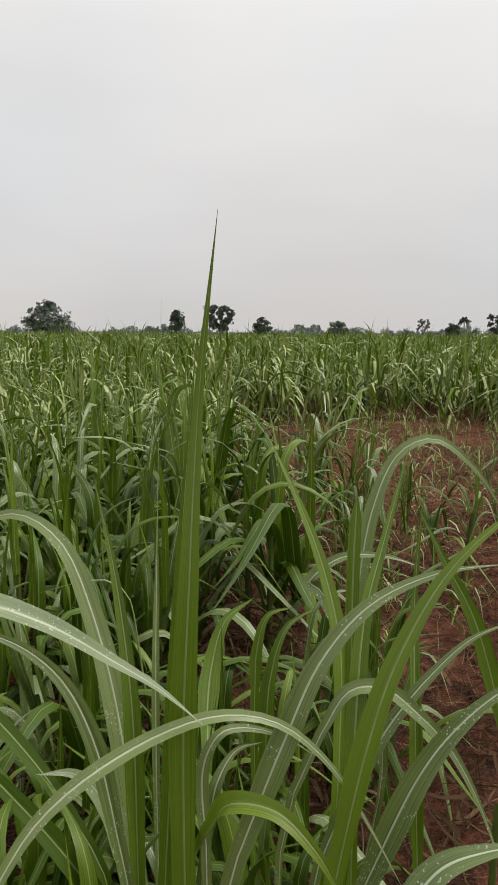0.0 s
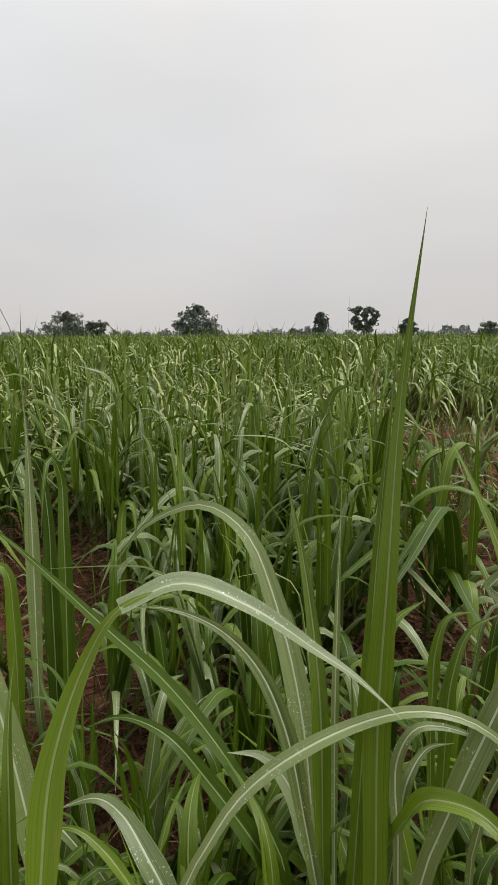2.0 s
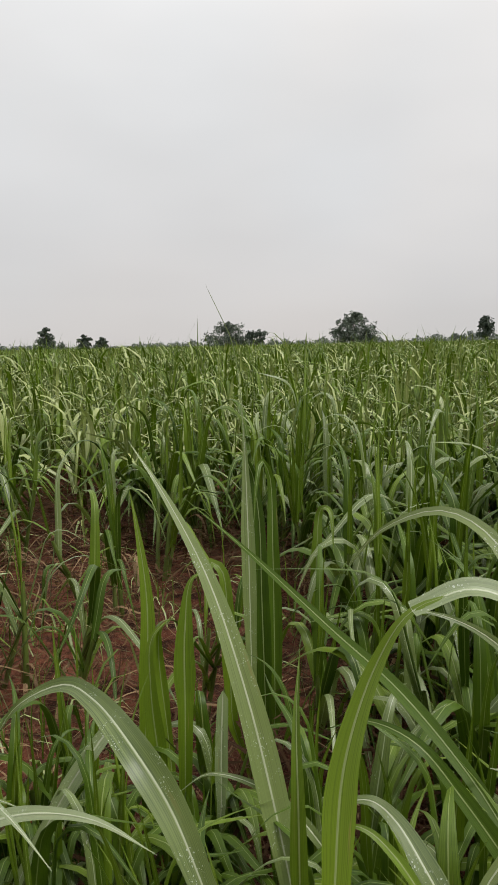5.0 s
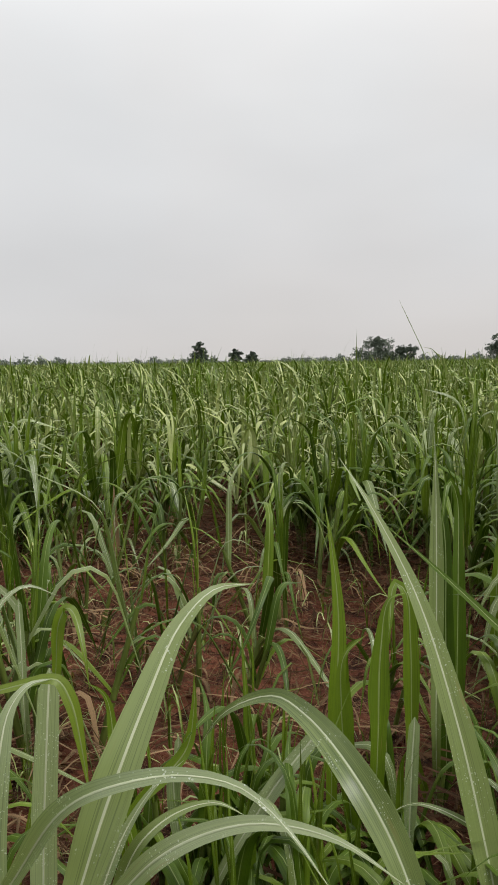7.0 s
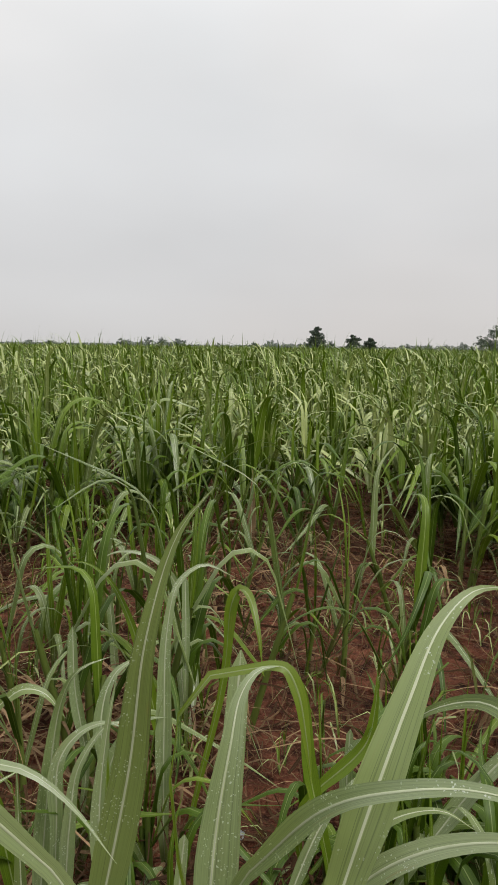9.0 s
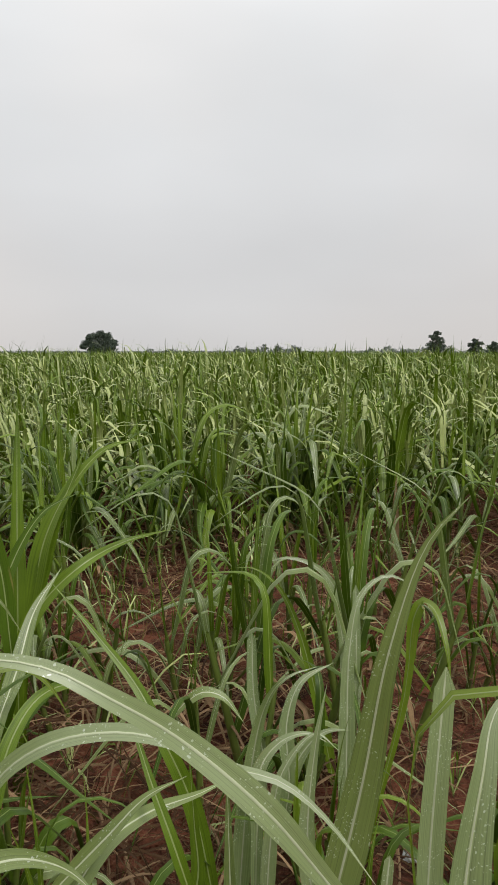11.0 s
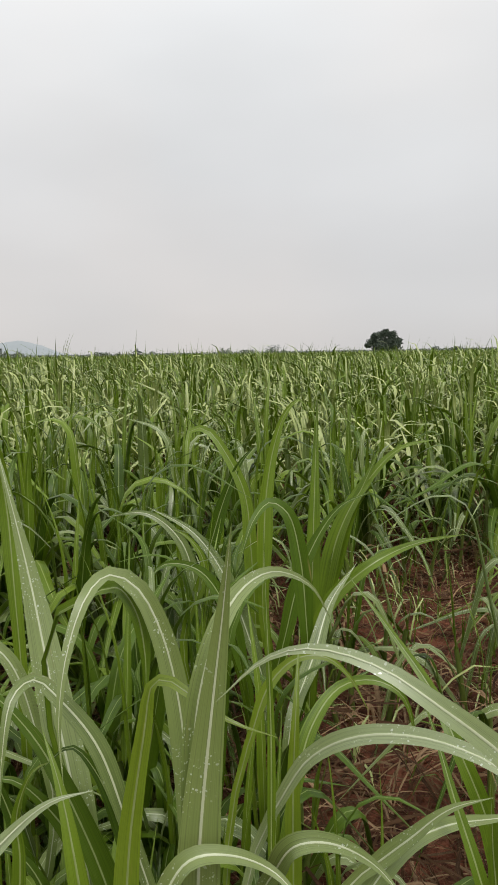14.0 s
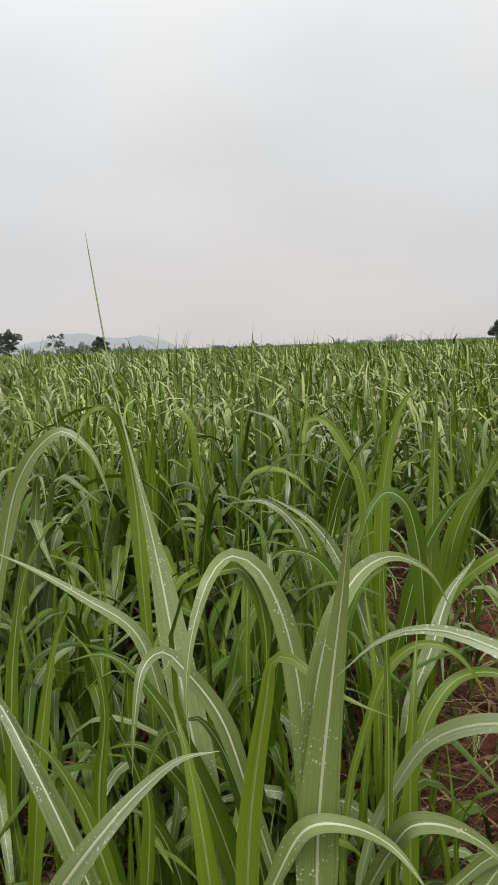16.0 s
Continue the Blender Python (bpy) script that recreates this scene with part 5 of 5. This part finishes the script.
plant = cane_plant(-1.75, 0.18, "sugarcane plant with broad upright and arching wet leaves")
cane_leaf(plant, 0.044, (0.62, -0.38, 0.68), (-1.793, 0.214, 0.213), (-1.842, 0.179, 0.469), (-1.881, 0.130, 0.615), (-1.954, 0.110, 0.691), (-2.041, 0.054, 0.786), (-2.141, -0.024, 0.901), mat=leaf_lush)
cane_leaf(plant, 0.046, (0.62, -0.35, 0.70), (-1.745, 0.229, 0.249), (-1.763, 0.265, 0.518), (-1.723, 0.280, 0.711), (-1.667, 0.294, 0.789), (-1.640, 0.345, 0.809), mat=leaf_pale)
cane_leaf(plant, 0.037, (0.49, -0.40, 0.77), (-1.721, 0.070, 0.266), (-1.710, 0.125, 0.413), (-1.725, 0.127, 0.517), (-1.744, 0.127, 0.652), mat=leaf_lush)
plant = cane_plant(-2.11, 0.46, "sugarcane plant with broad upright and arching wet leaves")
cane_leaf(plant, 0.043, (0.58, -0.45, 0.68), (-1.940, 0.482, 0.385), (-1.957, 0.486, 0.513), (-1.955, 0.524, 0.604), (-1.932, 0.604, 0.643), mat=leaf_pale)
cane_leaf(plant, 0.034, (0.48, -0.54, 0.69), (-2.134, 0.526, 0.335), (-2.163, 0.516, 0.484), (-2.183, 0.522, 0.648), cut=True, mat=leaf_pale)
cane_leaf(plant, 0.035, (0.70, -0.19, 0.69), (-2.270, 0.361, 0.450), (-2.244, 0.406, 0.482), (-2.212, 0.449, 0.472), (-2.170, 0.492, 0.404))
plant = cane_plant(-2.23, -0.11, "sugarcane plant with broad upright and arching wet leaves")
cane_leaf(plant, 0.051, (0.77, -0.16, 0.62), (-2.232, -0.116, 0.568), (-2.325, -0.056, 0.626), (-2.418, 0.010, 0.726), (-2.494, 0.108, 0.812))
plant = cane_plant(-1.64, -0.60, "tall sugarcane plant with one very long thin-tipped leaf")
cane_leaf(plant, 0.065, (0.81, 0.32, 0.50), (-1.663, -0.549, 0.405), (-1.716, -0.580, 0.653), (-1.788, -0.619, 0.820), (-1.862, -0.659, 1.003), (-1.904, -0.699, 1.174), (-1.961, -0.739, 1.307), (-1.985, -0.760, 1.415), (-2.023, -0.793, 1.625), whip="whip")
cane_leaf(plant, 0.036, (0.69, 0.09, 0.72), (-1.414, -0.675, 0.672), (-1.429, -0.728, 0.801), (-1.459, -0.775, 0.876), (-1.495, -0.820, 0.928), (-1.551, -0.900, 0.985))
cane_leaf(plant, 0.029, (0.57, 0.39, 0.72), (-1.506, -0.679, 0.607), (-1.524, -0.726, 0.750), (-1.533, -0.771, 0.830), (-1.538, -0.825, 0.876), mat=leaf_lush)
cane_leaf(plant, 0.030, (0.64, 0.33, 0.69), (-1.687, -0.757, 0.471), (-1.713, -0.755, 0.659), (-1.732, -0.742, 0.800), (-1.743, -0.762, 0.886), (-1.749, -0.808, 0.939), mat=leaf_lush)
cane_leaf(plant, 0.026, (0.66, -0.10, 0.74), (-1.596, -0.663, 0.528), (-1.616, -0.653, 0.675), (-1.624, -0.656, 0.735), (-1.614, -0.629, 0.806), (-1.589, -0.595, 0.837), mat=leaf_lush)
cane_leaf(plant, 0.036, (0.67, -0.12, 0.73), (-1.455, -0.538, 0.582), (-1.477, -0.556, 0.747), (-1.510, -0.577, 0.849), (-1.548, -0.602, 0.911), mat=leaf_lush)
cane_leaf(plant, 0.049, (0.65, 0.30, 0.70), (-1.650, -0.492, 0.419), (-1.680, -0.564, 0.648), (-1.703, -0.648, 0.823), (-1.713, -0.727, 0.898), (-1.713, -0.800, 0.887), mat=leaf_deep)
cane_leaf(plant, 0.046, (0.67, -0.02, 0.75), (-1.695, -0.513, 0.377), (-1.718, -0.562, 0.549), (-1.733, -0.625, 0.665), (-1.741, -0.689, 0.723), (-1.740, -0.765, 0.712), mat=leaf_deep)
cane_leaf(plant, 0.047, (0.68, 0.08, 0.73), (-1.786, -0.575, 0.295), (-1.812, -0.597, 0.500), (-1.832, -0.615, 0.654), (-1.847, -0.617, 0.767), mat=leaf_deep)
cane_leaf(plant, 0.045, (0.68, 0.07, 0.73), (-1.832, -0.680, 0.256), (-1.860, -0.693, 0.469), (-1.881, -0.740, 0.630), (-1.894, -0.790, 0.733), mat=leaf_deep)
cane_leaf(plant, 0.037, (0.69, -0.06, 0.73), (-1.604, -0.463, 0.460), (-1.629, -0.499, 0.652), (-1.647, -0.546, 0.783), (-1.652, -0.580, 0.819), (-1.648, -0.625, 0.787), mat=leaf_deep)
cane_leaf(plant, 0.039, (0.64, 0.04, 0.77), (-1.786, -0.621, 0.297), (-1.805, -0.646, 0.441), (-1.818, -0.698, 0.534), (-1.821, -0.764, 0.557), mat=leaf_deep)
plant = cane_plant(-1.18, -0.68, "tall sugarcane plant with one very long thin-tipped leaf")
cane_leaf(plant, 0.025, (0.57, 0.34, 0.75), (-1.179, -0.677, 0.881), (-1.172, -0.613, 0.969), (-1.179, -0.573, 1.011), (-1.183, -0.537, 1.037), (-1.185, -0.502, 1.043), mat=leaf_pale)
plant = cane_plant(-1.89, -0.84, "tall sugarcane plant with one very long thin-tipped leaf")
cane_leaf(plant, 0.035, (0.74, 0.28, 0.61), (-1.917, -0.664, 0.665), (-1.940, -0.724, 0.842), (-1.947, -0.821, 0.912), (-1.952, -0.919, 0.971), (-1.955, -1.006, 1.013))
cane_leaf(plant, 0.038, (0.66, 0.39, 0.64), (-1.780, -0.905, 0.440), (-1.816, -0.881, 0.704), (-1.840, -0.849, 0.877), (-1.850, -0.816, 0.947), mat=leaf_lush)
cane_leaf(plant, 0.033, (0.79, 0.19, 0.58), (-1.985, -1.015, 0.484), (-2.025, -1.000, 0.778), (-2.049, -0.964, 0.953), (-2.067, -0.890, 1.068), mat=leaf_lush)
cane_leaf(plant, 0.044, (0.63, 0.23, 0.74), (-1.878, -0.766, 0.217), (-1.901, -0.793, 0.394), (-1.919, -0.854, 0.529), (-1.926, -0.929, 0.576), mat=leaf_deep)
plant = cane_plant(-2.24, -0.76, "tall sugarcane plant with one very long thin-tipped leaf")
cane_leaf(plant, 0.045, (0.86, 0.28, 0.43), (-2.238, -0.759, 0.818), (-2.274, -0.777, 1.086), (-2.242, -0.796, 1.225), (-2.196, -0.822, 1.269), (-2.192, -0.861, 1.246), (-2.132, -0.872, 1.178), mat=leaf_lush)
plant = cane_plant(-2.33, -1.14, "tall sugarcane plant with one very long thin-tipped leaf")
cane_leaf(plant, 0.049, (0.71, 0.53, 0.46), (-2.334, -1.138, 0.854), (-2.364, -1.089, 1.064), (-2.378, -1.028, 1.161), (-2.384, -0.970, 1.195), (-2.379, -0.901, 1.142), (-2.361, -0.846, 0.999))
plant = cane_plant(-3.34, -0.16, "bushy dark green sugarcane plant with bent leaves")
cane_leaf(plant, 0.068, (0.84, -0.29, 0.45), (-3.282, -0.059, 0.154), (-3.353, -0.070, 0.625), (-3.389, -0.086, 0.838), (-3.436, -0.154, 0.997), (-3.474, -0.223, 1.087), (-3.497, -0.284, 1.090), (-3.431, -0.309, 0.969), (-3.404, -0.317, 0.759), mat=leaf_lush)
cane_leaf(plant, 0.070, (0.85, 0.19, 0.49), (-3.407, -0.256, 0.534), (-3.415, -0.157, 0.836), (-3.410, -0.094, 0.967), (-3.398, -0.037, 1.028), mat=leaf_deep)
plant = cane_plant(-2.65, -0.19, "bushy dark green sugarcane plant with bent leaves")
cane_leaf(plant, 0.058, (0.78, -0.32, 0.53), (-2.417, -0.051, 0.635), (-2.446, -0.063, 0.845), (-2.465, -0.092, 0.965), (-2.475, -0.135, 0.995), (-2.429, -0.188, 0.962), (-2.374, -0.241, 0.846), mat=leaf_deep)
cane_leaf(plant, 0.060, (0.83, 0.07, 0.56), (-2.666, -0.143, 0.442), (-2.740, -0.239, 0.718), (-2.791, -0.330, 0.846), (-2.852, -0.469, 0.921))
cane_leaf(plant, 0.045, (0.82, -0.18, 0.54), (-2.741, -0.311, 0.613), (-2.775, -0.365, 0.820), (-2.800, -0.465, 0.907), (-2.817, -0.594, 0.900))
cane_leaf(plant, 0.040, (0.83, -0.01, 0.56), (-2.743, -0.355, 0.579), (-2.757, -0.298, 0.750), (-2.774, -0.347, 0.836), (-2.785, -0.399, 0.863), mat=leaf_lush)
cane_leaf(plant, 0.056, (0.81, 0.02, 0.59), (-2.617, -0.199, 0.443), (-2.649, -0.242, 0.642), (-2.674, -0.321, 0.759), (-2.690, -0.419, 0.777), (-2.642, -0.486, 0.728), mat=leaf_deep)
cane_leaf(plant, 0.057, (0.83, -0.17, 0.54), (-2.706, -0.068, 0.484), (-2.728, 0.010, 0.741), (-2.734, 0.120, 0.912), (-2.726, 0.225, 0.962), mat=leaf_deep)
plant = cane_plant(-2.82, 0.03, "bushy dark green sugarcane plant with bent leaves")
cane_leaf(plant, 0.061, (0.87, 0.02, 0.49), (-2.798, 0.043, 0.415), (-2.841, 0.063, 0.773), (-2.874, 0.080, 1.041), (-2.899, 0.095, 1.256), mat=leaf_lush)
cane_leaf(plant, 0.072, (0.71, -0.49, 0.51), (-2.893, 0.098, 0.507), (-2.908, 0.168, 0.788), (-2.898, 0.260, 0.957), (-2.875, 0.369, 1.071), (-2.834, 0.494, 1.104), mat=leaf_lush)
cane_leaf(plant, 0.062, (0.77, -0.41, 0.49), (-2.894, 0.118, 0.562), (-2.902, 0.204, 0.844), (-2.899, 0.280, 1.014), (-2.898, 0.311, 1.089), mat=leaf_lush)
cane_leaf(plant, 0.057, (0.76, -0.27, 0.59), (-2.715, 0.007, 0.455), (-2.708, 0.093, 0.629), (-2.682, 0.210, 0.743), (-2.730, 0.378, 0.789), (-2.681, 0.523, 0.823), mat=leaf_lush)
cane_leaf(plant, 0.058, (0.90, 0.07, 0.44), (-2.811, -0.110, 0.630), (-2.849, -0.086, 0.952), (-2.865, -0.052, 1.113), (-2.872, -0.013, 1.205), (-2.870, 0.029, 1.241), (-2.858, 0.065, 1.183), mat=leaf_lush)
plant = cane_plant(-3.95, 2.61, "withered rusty-brown cane leaf standing upright among green canes")
cane_leaf(plant, 0.062, (0.68, -0.50, 0.54), (-3.951, 2.617, 0.111), (-3.972, 2.636, 0.364), (-3.994, 2.657, 0.625), mat=leaf_dry)
